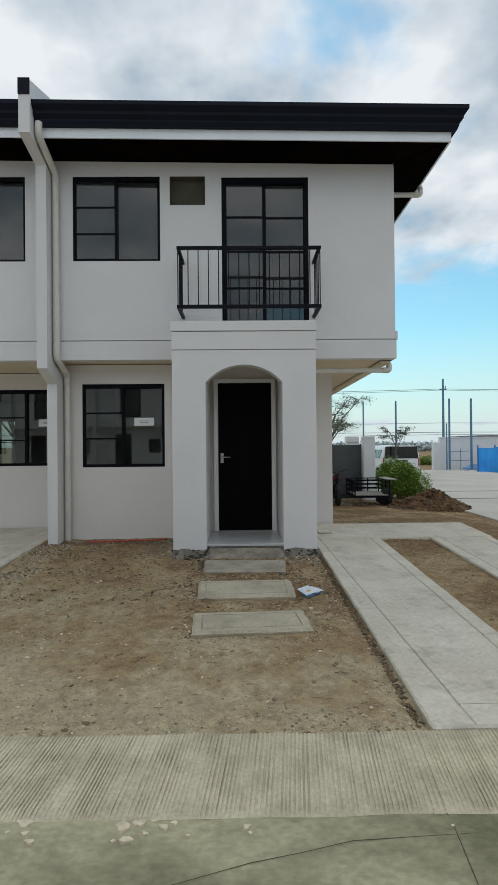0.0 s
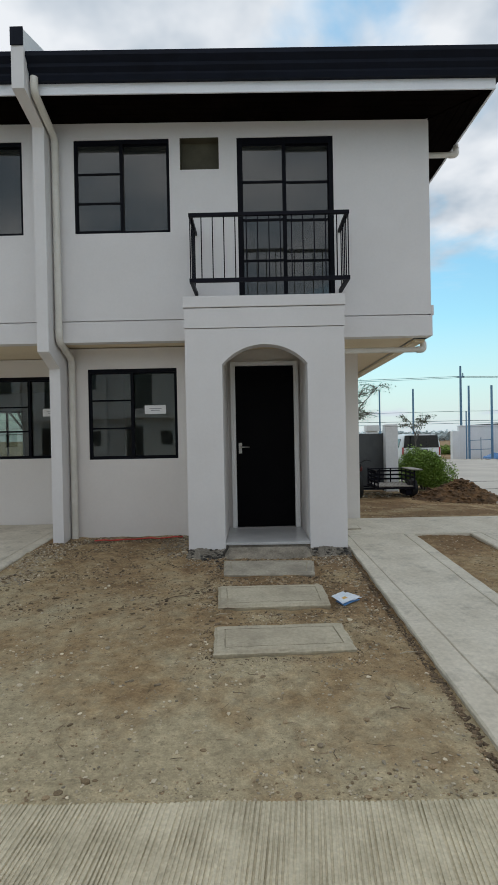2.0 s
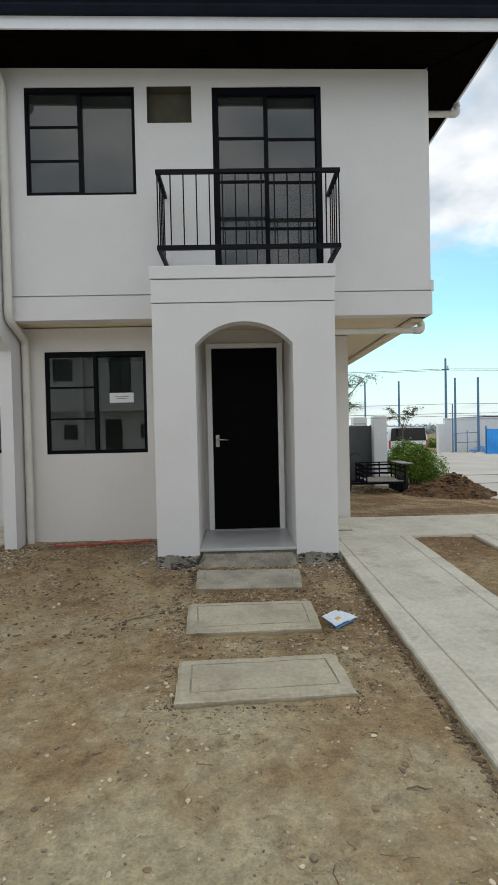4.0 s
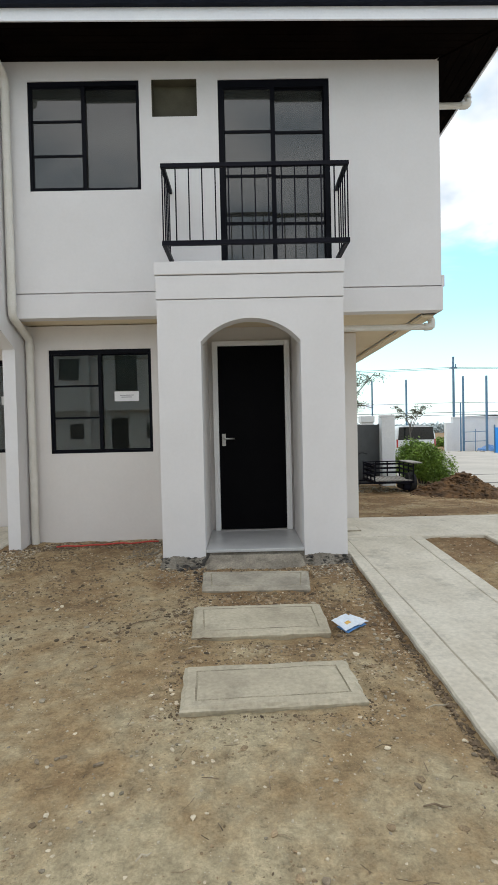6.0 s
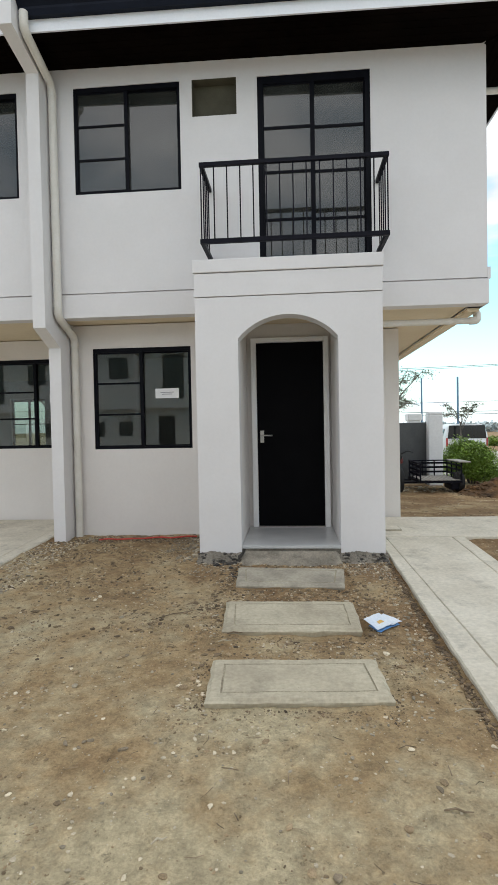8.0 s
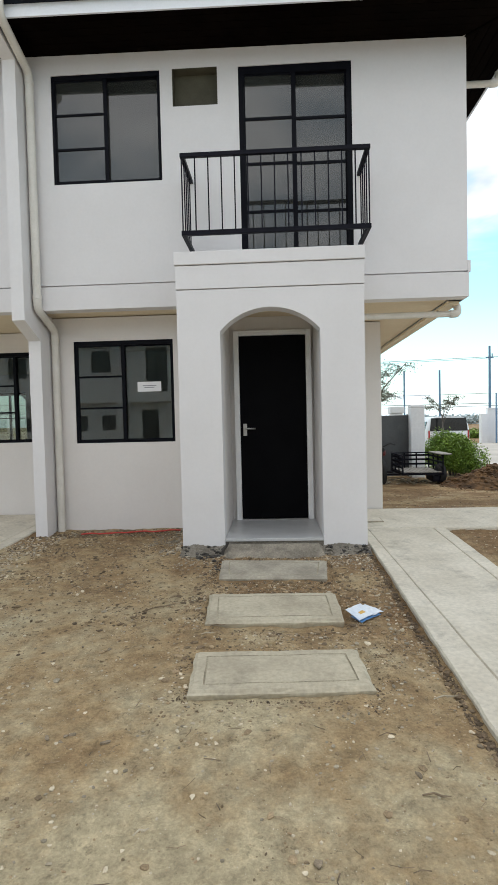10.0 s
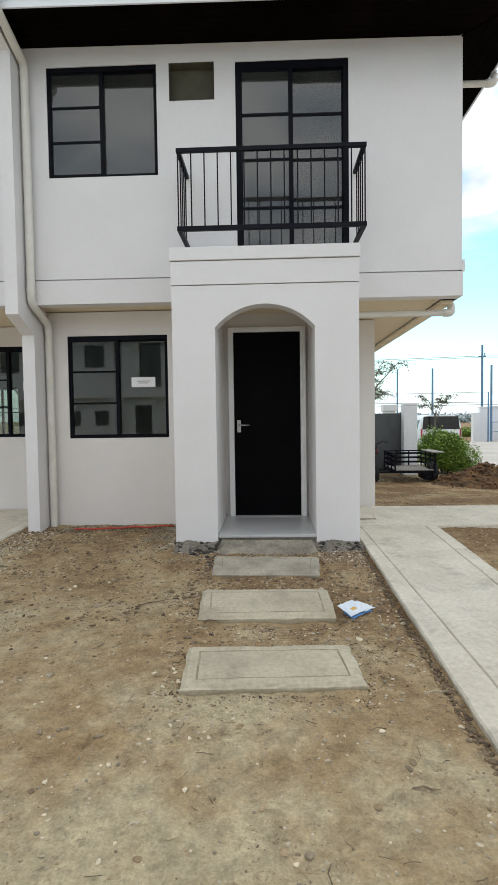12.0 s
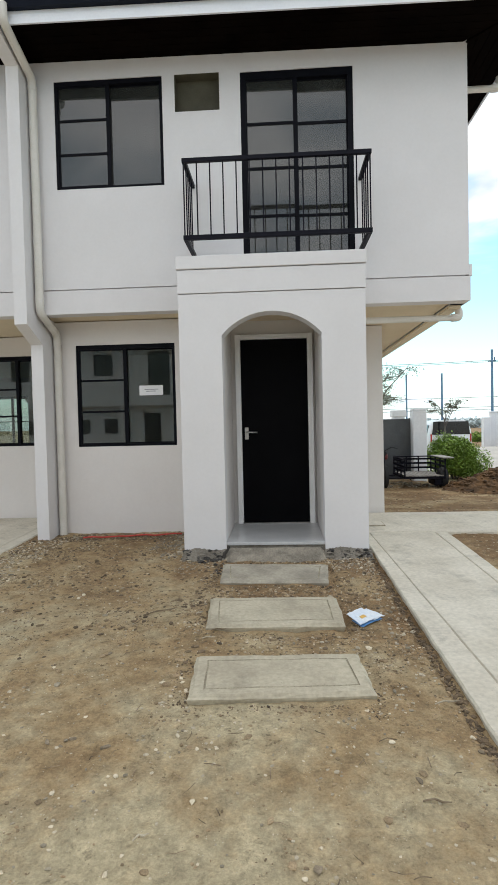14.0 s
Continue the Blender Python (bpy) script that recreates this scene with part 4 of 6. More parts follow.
def fall(bm):
    """The eaves line falls gently towards the free end of the row."""
    for v in bm.verts:
        v.co.z -= 0.0115 * (min(v.co.x, 3.0) - 0.5)
    return bm


def board(corners):
    bm = bmesh.new()
    a = [bm.verts.new(p) for p in corners]
    b = [bm.verts.new(v.co + Vector((0, 0, 0.012))) for v in a]
    bm.faces.new(a[::-1])
    bm.faces.new(b)
    for k in range(4):
        bm.faces.new((a[k], a[(k + 1) % 4], b[(k + 1) % 4], b[k]))
    return bm


def soffit(x0, x1, side):
    """Soffit boards along the front eave and, mitred at the corner, along the side."""
    boards = []
    w = 0.098
    y = EY + 0.02
    while y < FU - 0.001:
        y1 = min(y + w - 0.006, FU - 0.001)
        xe = x1 - (y - EY) if side else x1
        boards.append(board(((x0, y, EAVE), (xe, y, EAVE), (xe - (y1 - y if side else 0), y1, EAVE), (x0, y1, EAVE))))
        y += w
    x = UX + 0.001
    while side and x < x1 - 0.01:
        xb = min(x + w - 0.006, x1)
        ya, yb = FU - (x - UX), FU - (xb - UX)
        boards.append(board(((x, ya, EAVE), (xb, yb, EAVE), (xb, BACK + 0.5, EAVE), (x, BACK + 0.5, EAVE))))
        x += w
    return boards


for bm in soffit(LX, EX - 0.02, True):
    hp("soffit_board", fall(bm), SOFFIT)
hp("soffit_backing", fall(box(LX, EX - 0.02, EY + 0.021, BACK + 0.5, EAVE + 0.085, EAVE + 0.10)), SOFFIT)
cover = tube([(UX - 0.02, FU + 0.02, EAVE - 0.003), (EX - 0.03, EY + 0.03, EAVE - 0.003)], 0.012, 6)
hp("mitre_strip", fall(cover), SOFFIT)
hp("fascia", fall(box(LX, EX, EY, EY + 0.02, EAVE - 0.014, 5.62, bevel=0.002)), FASCIA, "white fascia board")
hp("fascia", fall(box(EX - 0.02, EX, EY + 0.0205, BACK + 0.6, EAVE - 0.014, 5.62, bevel=0.002)), FASCIA, "white fascia board")
GUT = [(-0.002, 5.605), (-0.055, 5.605), (-0.075, 5.654), (-0.075, 5.677), (-0.115, 5.721), (-0.115, 5.757), (-0.165, 5.811), (-0.165, 5.86), (-0.15, 5.86), (-0.15, 5.82), (-0.095, 5.762), (-0.095, 5.726), (-0.055, 5.681), (-0.045, 5.623), (-0.002, 5.623)]


def gutter_front(x0, x1, mitre):
    bm = bmesh.new()
    r0 = [bm.verts.new((x0, EY + q, z)) for q, z in GUT]
    r1 = [bm.verts.new((x1 - q if mitre else x1, EY + q, z)) for q, z in GUT]
    n = len(GUT)
    for k in range(n):
        bm.faces.new((r0[k], r0[(k + 1) % n], r1[(k + 1) % n], r1[k]))
    bm.faces.new(r0[::-1])
    bm.faces.new(r1)
    return bm


def gutter_side():
    bm = bmesh.new()
    r0 = [bm.verts.new((EX - q, EY + q + 0.001, z)) for q, z in GUT]
    r1 = [bm.verts.new((EX - q, BACK + 0.6, z)) for q, z in GUT]
    n = len(GUT)
    for k in range(n):
        bm.faces.new((r0[k], r0[(k + 1) % n], r1[(k + 1) % n], r1[k]))
    bm.faces.new(r0[::-1])
    bm.faces.new(r1)
    return bm


hp("gutter", fall(gutter_front(LX, EX, True)), NAVY, "dark navy moulded steel gutter")
hp("gutter", fall(gutter_side()), NAVY, "dark navy moulded steel gutter")


def hip_roof(x0, x1, y0, y1, z, slope, hip_right=True, hip_left=False):
    bm = bmesh.new()
    h = (y1 - y0) / 2
    t = h * math.tan(slope)
    p = [(x0, y0, z), (x1, y0, z), (x1, y1, z), (x0, y1, z), (x0 + (h if hip_left else 0), y0 + h, z + t), (x1 - (h if hip_right else 0), y0 + h, z + t)]
    up = [bm.verts.new(q) for q in p]
    dn = [bm.verts.new((q[0], q[1], q[2] - 0.03)) for q in p]
    for v, flip in ((up, False), (dn, True)):
        for f in ((0, 1, 5, 4), (1, 2, 5), (2, 3, 4, 5), (3, 0, 4)):
            vs = [v[k] for k in f]
            bm.faces.new(vs[::-1] if flip else vs)
    for a, b in ((0, 1), (1, 2), (2, 3), (3, 0)):
        bm.faces.new((up[a], dn[a], dn[b], up[b]))
    return bm


hp("roof", fall(hip_roof(LX, EX + 0.05, EY - 0.05, BACK + 0.65, 5.84, radians(18))), NAVY, "dark steel roof")

# party wall: parapet, eave bracket, pilasters
prof = [(6.42, 5.93), (6.42, 5.47), (6.95, 5.35), (6.95, 2.675), (7.31, 2.51), (7.31, 0.14), (BACK, 0.14), (BACK, 5.93)]
hp("party_wall", extrude_profile([(y, z) for y, z in prof], "x", -2.65, -2.512), PAINT, "white firewall pilaster between the row houses")
hp("parapet", extrude_profile([(6.42, 5.932), (6.42, 6.115), (10.6, 6.115 + 4.18 * 0.325), (BACK + 0.6, 6.115), (BACK + 0.6, 5.932)], "x", -2.645, -2.517), WHITE, "white parapet over the roof")
hp("parapet_cap", box(-2.652, -2.510, 6.405, 6.419, 5.934, 6.128), NAVY, "dark flashing on the parapet's end")

# rainwater pipes
dn = hgroup("downspout", "cream painted plastic downspout with bends")
PXC = -2.452
part("pipe", tube(rounded_path([(PXC, 6.545, 5.665), (PXC, 6.545, 5.50), (PXC, 7.135, 5.32), (PXC, 7.135, 2.83), (PXC, 7.565, 2.66), (PXC, 7.565, 0.27)], 0.07), 0.043, 14, False), PVC, dn, "", True)
for y, z in ((7.135, 5.20), (7.135, 2.93), (7.565, 2.55)):
    part("pipe_collar", tube([(PXC, y, z), (PXC, y, z + 0.05)], 0.047, 14), PVC, dn)
for a in (((PX1 - 0.02, 7.50, 2.695), (2.145, 7.50, 2.695), (2.145, 7.53, 2.80)), ((UX - 0.02, 7.80, 5.345), (2.715, 7.80, 5.345), (2.715, 7.80, 5.47))):
    dn2 = hgroup("drain_pipe", "cream plastic drain pipe with an elbow")
    part("pipe", tube(rounded_path(a, 0.06), 0.036, 12, False), PVC, dn2, "", True)
    e = Vector(a[1])
    part("elbow", tube(rounded_path([e + Vector((-0.09, 0, 0)), e, e + (Vector(a[2]) - e).normalized() * 0.09], 0.05), 0.043, 12, False), PVC, dn2, "", True)

# ---- neighbouring house ----
nb = thing("house", "white two-storey neighbouring row house with dark trim", "house", at=(-5, 7.2, 0.3))


def npart(name, bm, mat, label="", smooth=False):
    ob = part(name, bm, mat, nb, label, smooth)
    ob.matrix_parent_inverse = Matrix.Translation((5, -7.2, -0.3))
    return ob


NL, NR = -7.6, -2.651
NUW, NLW, NBW = (-4.09, -2.892, 4.168, 5.325), (-4.03, -2.84, 1.342, 2.56), (-6.80, -5.93, 1.16, 2.39)
npart("wall", holed_wall(NL, NR, BELT1 + 0.008, EAVE + 0.09, FU, FU + 0.15, (NUW,)), PAINT)
npart("wall", holed_wall(NL, NR, 0.15, BELT0, FR, FR + 0.15, (NLW,)), PAINT_WARM)
npart("wall", holed_wall(NL, NR, 0.1, EAVE, BACK, BACK + 0.15, (NBW,)), PAINT)
npart("wall", holed_wall(FU + 0.152, BACK - 0.002, 0.1, EAVE, NL, NL + 0.15, axis="y"), PAINT)
npart("floor_slab", box(NL + 0.152, NR, FU + 0.152, BACK - 0.002, BELT0 + 0.012, BELT1), CREAM)
npart("floor_slab", box(NL + 0.152, NR, FR + 0.152, BACK - 0.002, 0.2, FLOOR - 0.004), CONC)
npart("partition", box(NL + 0.152, NR, 10.6, 10.7, BELT1, EAVE - 0.02), PAINT_IN)
npart("ceiling_board", box(NL + 0.152, NR, FU + 0.152, BACK - 0.002, EAVE - 0.02, EAVE + 0.05), PAINT_IN)
npart("joint_core", box(NL, NR, FU + 0.03, FU + 0.149, BELT1 - 0.008, BELT1 + 0.014), PAINT)
npart("belt_course", box(NL, NR, FU - 0.006, FU + 0.15, BELT0, BELT1 - 0.007, bevel=0.003), PAINT)
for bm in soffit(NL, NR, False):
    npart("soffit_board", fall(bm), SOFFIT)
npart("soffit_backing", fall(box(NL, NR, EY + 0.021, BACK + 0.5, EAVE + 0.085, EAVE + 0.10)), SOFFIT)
npart("fascia", fall(box(NL, NR, EY, EY + 0.02, EAVE - 0.014, 5.62, bevel=0.002)), FASCIA, "white fascia board")
npart("gutter", fall(gutter_front(NL, NR, False)), NAVY, "dark navy moulded steel gutter")
npart("roof", fall(hip_roof(NL, NR, EY - 0.05, BACK + 0.65, 5.84, radians(18), False, False)), NAVY, "dark steel roof")
for (a, y, xm, bars, nm) in ((NUW, FU, -3.49, (4.553, 4.913), "window"), (NLW, FR, -3.43, (1.751, 2.114), "window"), (NBW, BACK + 0.05, -6.365, (1.775,), "window")):
    w = window(nm, a[0], a[1], a[2], a[3], y, nb, xm, bars, right_bars=(1.775,) if y > 13 else ())
    w.matrix_parent_inverse = Matrix.Translation((5, -7.2, -0.3))
note2 = copy_thing(note, pose(-3.10, FR + 0.067, 2.03))


# ---- the lot: stones, clods, rubble, litter ----
ICO = bmesh.new()
bmesh.ops.create_icosphere(ICO, subdivisions=1, radius=1.0)
ICO_V, ICO_F = [v.co.copy() for v in ICO.verts], [[v.index for v in f.verts] for f in ICO.faces]
ICO.free()


def lumps(name, places, mat, seed, label, category="stones"):
    """Many small rough lumps in one mesh. places: (x, y, size)."""
    rnd = random.Random(seed)
    verts, faces = [], []
    for x, y, s, *h in places:
        turn = Euler((rnd.uniform(0, 6), rnd.uniform(0, 6), rnd.uniform(0, 6))).to_matrix()
        k = Vector((s * rnd.uniform(0.7, 1.4), s * rnd.uniform(0.6, 1.1), s * rnd.uniform(0.3, 0.65)))
        z = ground_z(x, y) + relief(x, y)
        z = h[0] if h else z
        a = len(verts)
        c = Vector((x, y, z + k.z * 0.22))
        yaw = Matrix.Rotation(rnd.uniform(0, 6.28), 3, "Z")
        for v in ICO_V:
            w = v * rnd.uniform(0.72, 1.18)
            verts.append(c + yaw @ Vector((w.x * k.x, w.y * k.y, w.z * k.z)))
        faces += [[a + i for i in f] for f in ICO_F]
    me = bpy.data.meshes.new(name)
    me.from_pydata(verts, [], faces)
    ob = obj(name, me, mat)
    return tagged(ob, label, category, kind="stuff")


PAD_BOXES = ((-0.42, 0.56, 5.71, 6.28), (-0.42, 0.56, 4.80, 5.42), (-0.42, 0.62, 3.94, 4.50), (-0.87, 1.0, 6.52, 9.0), (-2.75, -2.35, 7.25, 9))


def free(x, y):
    return -2.70 < x < 0.955 and 2.71 < y < 7.56 and not any(a < x < b and c < y < d for a, b, c, d in PAD_BOXES)


def scatter(n, seed, lo, hi, where):
    rnd = random.Random(seed)
    out = []
    guard = 0
    while len(out) < n and guard < n * 60:
        guard += 1
        x, y = rnd.uniform(-2.7, 1.0), 2.71 + 4.87 * rnd.random() ** 1.15
        if free(x, y) and rnd.random() < where(x, y):
            out.append((x, y, lo + (hi - lo) * rnd.random() ** 3.2))
    return out


def patchy(x, y):
    v = noise.noise((x * 1.6, y * 1.6, 12.0)) + 0.6 * noise.noise((x * 5, y * 5, 3.0))
    near_pad = any(a - 0.14 < x < b + 0.14 and c - 0.14 < y < d + 0.14 for a, b, c, d in PAD_BOXES[:3])
    edge = x > 0.80 or y < 2.95
    return min(1.0, max(0.08, 0.25 + 0.8 * v) + 0.5 * near_pad + 0.5 * edge)


lumps("pebbles", scatter(3000, 21, 0.0018, 0.011, patchy), STONE, 5, "small pale pebbles strewn over bare earth")
lumps("gravel_bits", scatter(600, 22, 0.002, 0.011, patchy), RUBBLE, 6, "grey gravel bits strewn over bare earth")
lumps("soil_clods", scatter(2600, 23, 0.0022, 0.012, lambda x, y: patchy(x, y) * (0.15 + 0.85 * min(1, max(0, (y - 3.6) / 0.9)))), CLOD, 7, "small brown clods of soil on bare earth", "soil")


def heap(n, seed, x0, x1, y0, y1, lo, hi):
    rnd = random.Random(seed)
    return [(rnd.uniform(x0, x1), rnd.uniform(y0, y1), lo + (hi - lo) * rnd.random() ** 2.2) for _ in range(n)]


lumps("rubble", heap(300, 31, -2.72, -2.30, 5.6, 7.3, 0.008, 0.022) + heap(220, 32, -2.4, -0.88, 7.32, 7.60, 0.006, 0.022)
      + heap(40, 33, -0.86, -0.40, 6.42, 6.60, 0.008, 0.024) + heap(40, 34, 0.56, 1.0, 6.40, 6.60, 0.008, 0.022) + heap(90, 35, -0.42, 0.55, 6.41, 6.50, 0.006, 0.022) + heap(120, 36, -1.1, -0.85, 6.5, 7.55, 0.008, 0.035)
      + heap(240, 37, -2.74, -2.45, 3.2, 6.0, 0.006, 0.022), RUBBLE, 8, "broken cement rubble along the foot of the wall", "rubble")
lumps("cement_spill", heap(900, 51, -1.25, -0.87, 6.85, 7.62, 0.003, 0.012) + heap(160, 52, 0.58, 1.0, 6.28, 6.55, 0.003, 0.012) + heap(120, 53, -0.42, 0.55, 6.38, 6.46, 0.003, 0.012), CEMENT, 15, "dark grey cement crumbs spilt at the wall", "rubble")
lumps("rubble", heap(70, 54, -0.84, -0.40, 6.52, 6.60, 0.014, 0.044) + heap(80, 55, 0.56, 0.98, 6.51, 6.60, 0.014, 0.046) + heap(9, 56, -0.44, -0.38, 6.44, 6.58, 0.014, 0.03), CEMENT, 16, "dark broken cement lumps at the porch foot", "rubble")
lumps("soil_clods", heap(330, 45, 0.84, 0.985, 2.8, 6.9, 0.002, 0.010) + heap(520, 46, 0.94, 1.0, 2.8, 6.9, 0.003, 0.011), CLOD, 14, "dark soil crumbs along the slab edge", "soil")


def fringe(n, seed, lo, hi, reach):
    """Places round the rims of the stepping pads, most of them before and beside the pads."""
    rnd = random.Random(seed)
    out = []
    for a, b, c, d in PADS_AT:
        for _ in range(n):
            r = reach * rnd.random() ** 1.6 + 0.012
            if rnd.random() < 0.55:
                p = (rnd.uniform(a - 0.05, b + 0.05), c - r if rnd.random() < 0.8 else d + r)
            else:
                p = (a - r if rnd.random() < 0.6 else b + r, rnd.uniform(c - 0.05, d + 0.04))
            if noise.noise((p[0] * 7, p[1] * 7, 5.0)) > -0.15:
                out.append((*p, lo + (hi - lo) * rnd.random() ** 2.4))
    return out


# crumbs darker than the other clods, adding contact shade round the pads
lumps("soil_clods", fringe(760, 61, 0.002, 0.0095, 0.11), SPOIL, 31, "dark soil crumbs round the stepping pads, also darkening their shaded rims", "soil")
lumps("pebbles", fringe(150, 62, 0.003, 0.010, 0.16), CHIP, 32, "pale stone chips round the stepping pads")
lumps("soil_clods", heap(1500, 63, -2.5, -0.87, 7.25, 7.63, 0.004, 0.017) + heap(900, 64, -2.7, -1.9, 6.5, 7.5, 0.003, 0.014) + heap(1900, 77, -2.6, -0.9, 6.2, 7.5, 0.002, 0.010) + heap(700, 65, -0.87, 1.0, 6.34, 6.62, 0.004, 0.015), SPOIL, 33, "dark spoil heaped along the foot of the wall", "soil")
lumps("pebbles", heap(420, 66, -2.74, -2.28, 5.7, 7.3, 0.005, 0.019) + heap(150, 67, -2.5, -0.9, 6.9, 7.55, 0.004, 0.014), CHIP, 34, "pale broken chips beside the neighbouring slab")
lumps("pebbles", scatter(420, 68, 0.003, 0.013, patchy), CHIP, 35, "pale angular stone chips on bare earth")
lumps("soil_clods", scatter(2400, 69, 0.002, 0.011, lambda x, y: min(1, max(0, 3.2 * noise.noise((x * 1.1, y * 1.1, 30.0)) + 0.10 + (0.35 if y > 5.2 else -0.5 if y < 3.7 else 0)))), CLOD, 36, "brown soil crumbs in patches on bare earth", "soil")
lumps("debris", heap(60, 71, -0.66, -0.38, 6.40, 6.58, 0.012, 0.036) + heap(26, 72, -0.50, -0.40, 6.0, 6.5, 0.010, 0.026) + heap(70, 73, 0.56, 0.98, 6.50, 6.60, 0.010, 0.034) + heap(60, 78, -0.84, -0.42, 6.52, 6.60, 0.010, 0.034), ASH, 38, "dark crusted debris at the porch foot", "rubble")
for seed, mat, label in ((84, ASH, "dark crusted lumps on the broken mortar"), (85, CEMENT, "grey cement lumps on the broken mortar")):
    lumps("debris", [(x, y, r, 0.338 - 0.62 * (6.60 - y)) for x, y, r in heap(70, seed, -0.84, -0.42, 6.47, 6.595, 0.008, 0.032) + heap(70, seed + 5, 0.55, 0.98, 6.47, 6.595, 0.008, 0.032)], mat, seed, label, "rubble")
tagged(part("broken_root", tube([(-0.44, 6.50, 0.27), (-0.425, 6.49, 0.33), (-0.395, 6.485, 0.365), (-0.385, 6.50, 0.40)], [0.014, 0.018, 0.013, 0.016], 8), ASH), "dark broken root standing at the porch corner", "root")
lumps("soil_clods", scatter(4200, 74, 0.0018, 0.0075, lambda x, y: 0.25 + 0.75 * patchy(x, y)), CLOD, 40, "fine brown crumbs of soil on bare earth", "soil")
lumps("soil_clods", scatter(3600, 75, 0.002, 0.0075, lambda x, y: min(1.0, max(0.0, 1.6 * noise.noise((x * 2.1, y * 2.1, 41.0)) + 0.15)) * min(1.0, max(0.0, (y - 4.0) / 0.8))), SPOIL, 41, "dark crumbly soil in patches before the wall", "soil")
lumps("pebbles", scatter(900, 76, 0.003, 0.010, lambda x, y: min(1.0, max(0.05, 1.6 * noise.noise((x * 2.1, y * 2.1, 41.0)) + 0.25)) * min(1.0, max(0.1, (y - 3.8) / 0.8))), STONE, 42, "small stone bits among the crumbly soil")
lumps("soil_clods", scatter(4200, 81, 0.003, 0.018, lambda x, y: patchy(x, y) * min(1.0, max(0.0, (y - 4.3) / 1.0))), CLOD, 43, "brown clods broken out of the dry crust", "soil")
lumps("soil_clods", scatter(2200, 82, 0.003, 0.015, lambda x, y: patchy(x, y) * min(1.0, max(0.0, (y - 4.4) / 1.0))), SPOIL, 44, "dark damp clods on the bare earth", "soil")
lumps("stone_chips", scatter(260, 83, 0.004, 0.014, patchy), CHIP, 45, "pale broken stone chips lying on bare earth")
lumps("rubble", heap(220, 70, 2.2, 3.9, 13.3, 14.4, 0.015, 0.06), RUBBLE, 37, "grey rubble beneath the cart", "rubble")
lumps("soil_clods", scatter(420, 91, 0.007, 0.026, lambda x, y: patchy(x, y) * (0.35 if y < 4.2 else 1.0)), CLOD, 51, "larger brown clods lying on the bare earth", "soil")
lumps("soil_clods", scatter(900, 97, 0.006, 0.024, lambda x, y: patchy(x, y) * min(1.0, max(0.0, (y - 4.2) / 1.2)) * (1.0 if x < -0.3 else 0.4)), SPOIL, 56, "dark broken clods before the house wall", "soil")
lumps("pebbles", scatter(260, 92, 0.007, 0.021, patchy), STONE, 52, "larger pale stones lying on the bare earth")
lumps("pebbles", heap(90, 93, 0.80, 0.965, 4.6, 6.4, 0.005, 0.02), STONE, 53, "pale stones along the edge of the slab")
# soil crumbs whose dark colour also stands for the shadow along the slab edge
lumps("soil_clods", heap(900, 96, 0.95, 0.995, 2.75, 6.5, 0.006, 0.020), SPOIL, 55, "dark soil crumbs packed against the slab, also darkening its shaded edge", "soil")
lumps("rubble_bits", heap(420, 94, 0.50, 0.94, 5.95, 6.45, 0.003, 0.014) + heap(260, 95, -0.86, -0.40, 6.05, 6.45, 0.003, 0.014), RUBBLE, 54, "grey mortar bits strewn before the porch", "rubble")
lumps("soil_clods", heap(500, 41, 2.04, 2.64, 3.0, 7.4, 0.005, 0.02) + heap(650, 42, 1.2, 5.2, 8.55, 12.4, 0.005, 0.022), CLOD, 9, "brown clods of soil on the bare verge", "soil")
lumps("pebbles", heap(150, 43, 2.04, 2.64, 3.0, 7.4, 0.005, 0.016) + heap(260, 44, 1.2, 5.3, 8.55, 12.4, 0.005, 0.018), STONE, 10, "pale pebbles on the bare verge")


def stone(x, y, s, mat, label, seed):
    bm = bmesh.new()
    bmesh.ops.create_icosphere(bm, subdivisions=2, radius=1.0)
    rnd = random.Random(seed)
    cuts = [Vector((rnd.gauss(0, 1), rnd.gauss(0, 1), rnd.gauss(0, 0.8))).normalized() for _ in range(9)]
    for v in bm.verts:
        # flat broken faces
        r = min([1.25] + [0.60 / max(0.05, v.co.normalized().dot(c)) for c in cuts]) + 0.05 * noise.noise(v.co * 3 + Vector((seed * 3.1, 0, 0)))
        v.co = Vector((v.co.x * s[0] * r, v.co.y * s[1] * r, v.co.z * s[2] * r))
    ob = part("stone", bm, mat)
    ob.matrix_basis = pose(x, y, ground_z(x, y) + relief(x, y) + s[2] * 0.45, 0, 0, seed * 47)
    tagged(ob, label, "stone", "single stones on the lot")


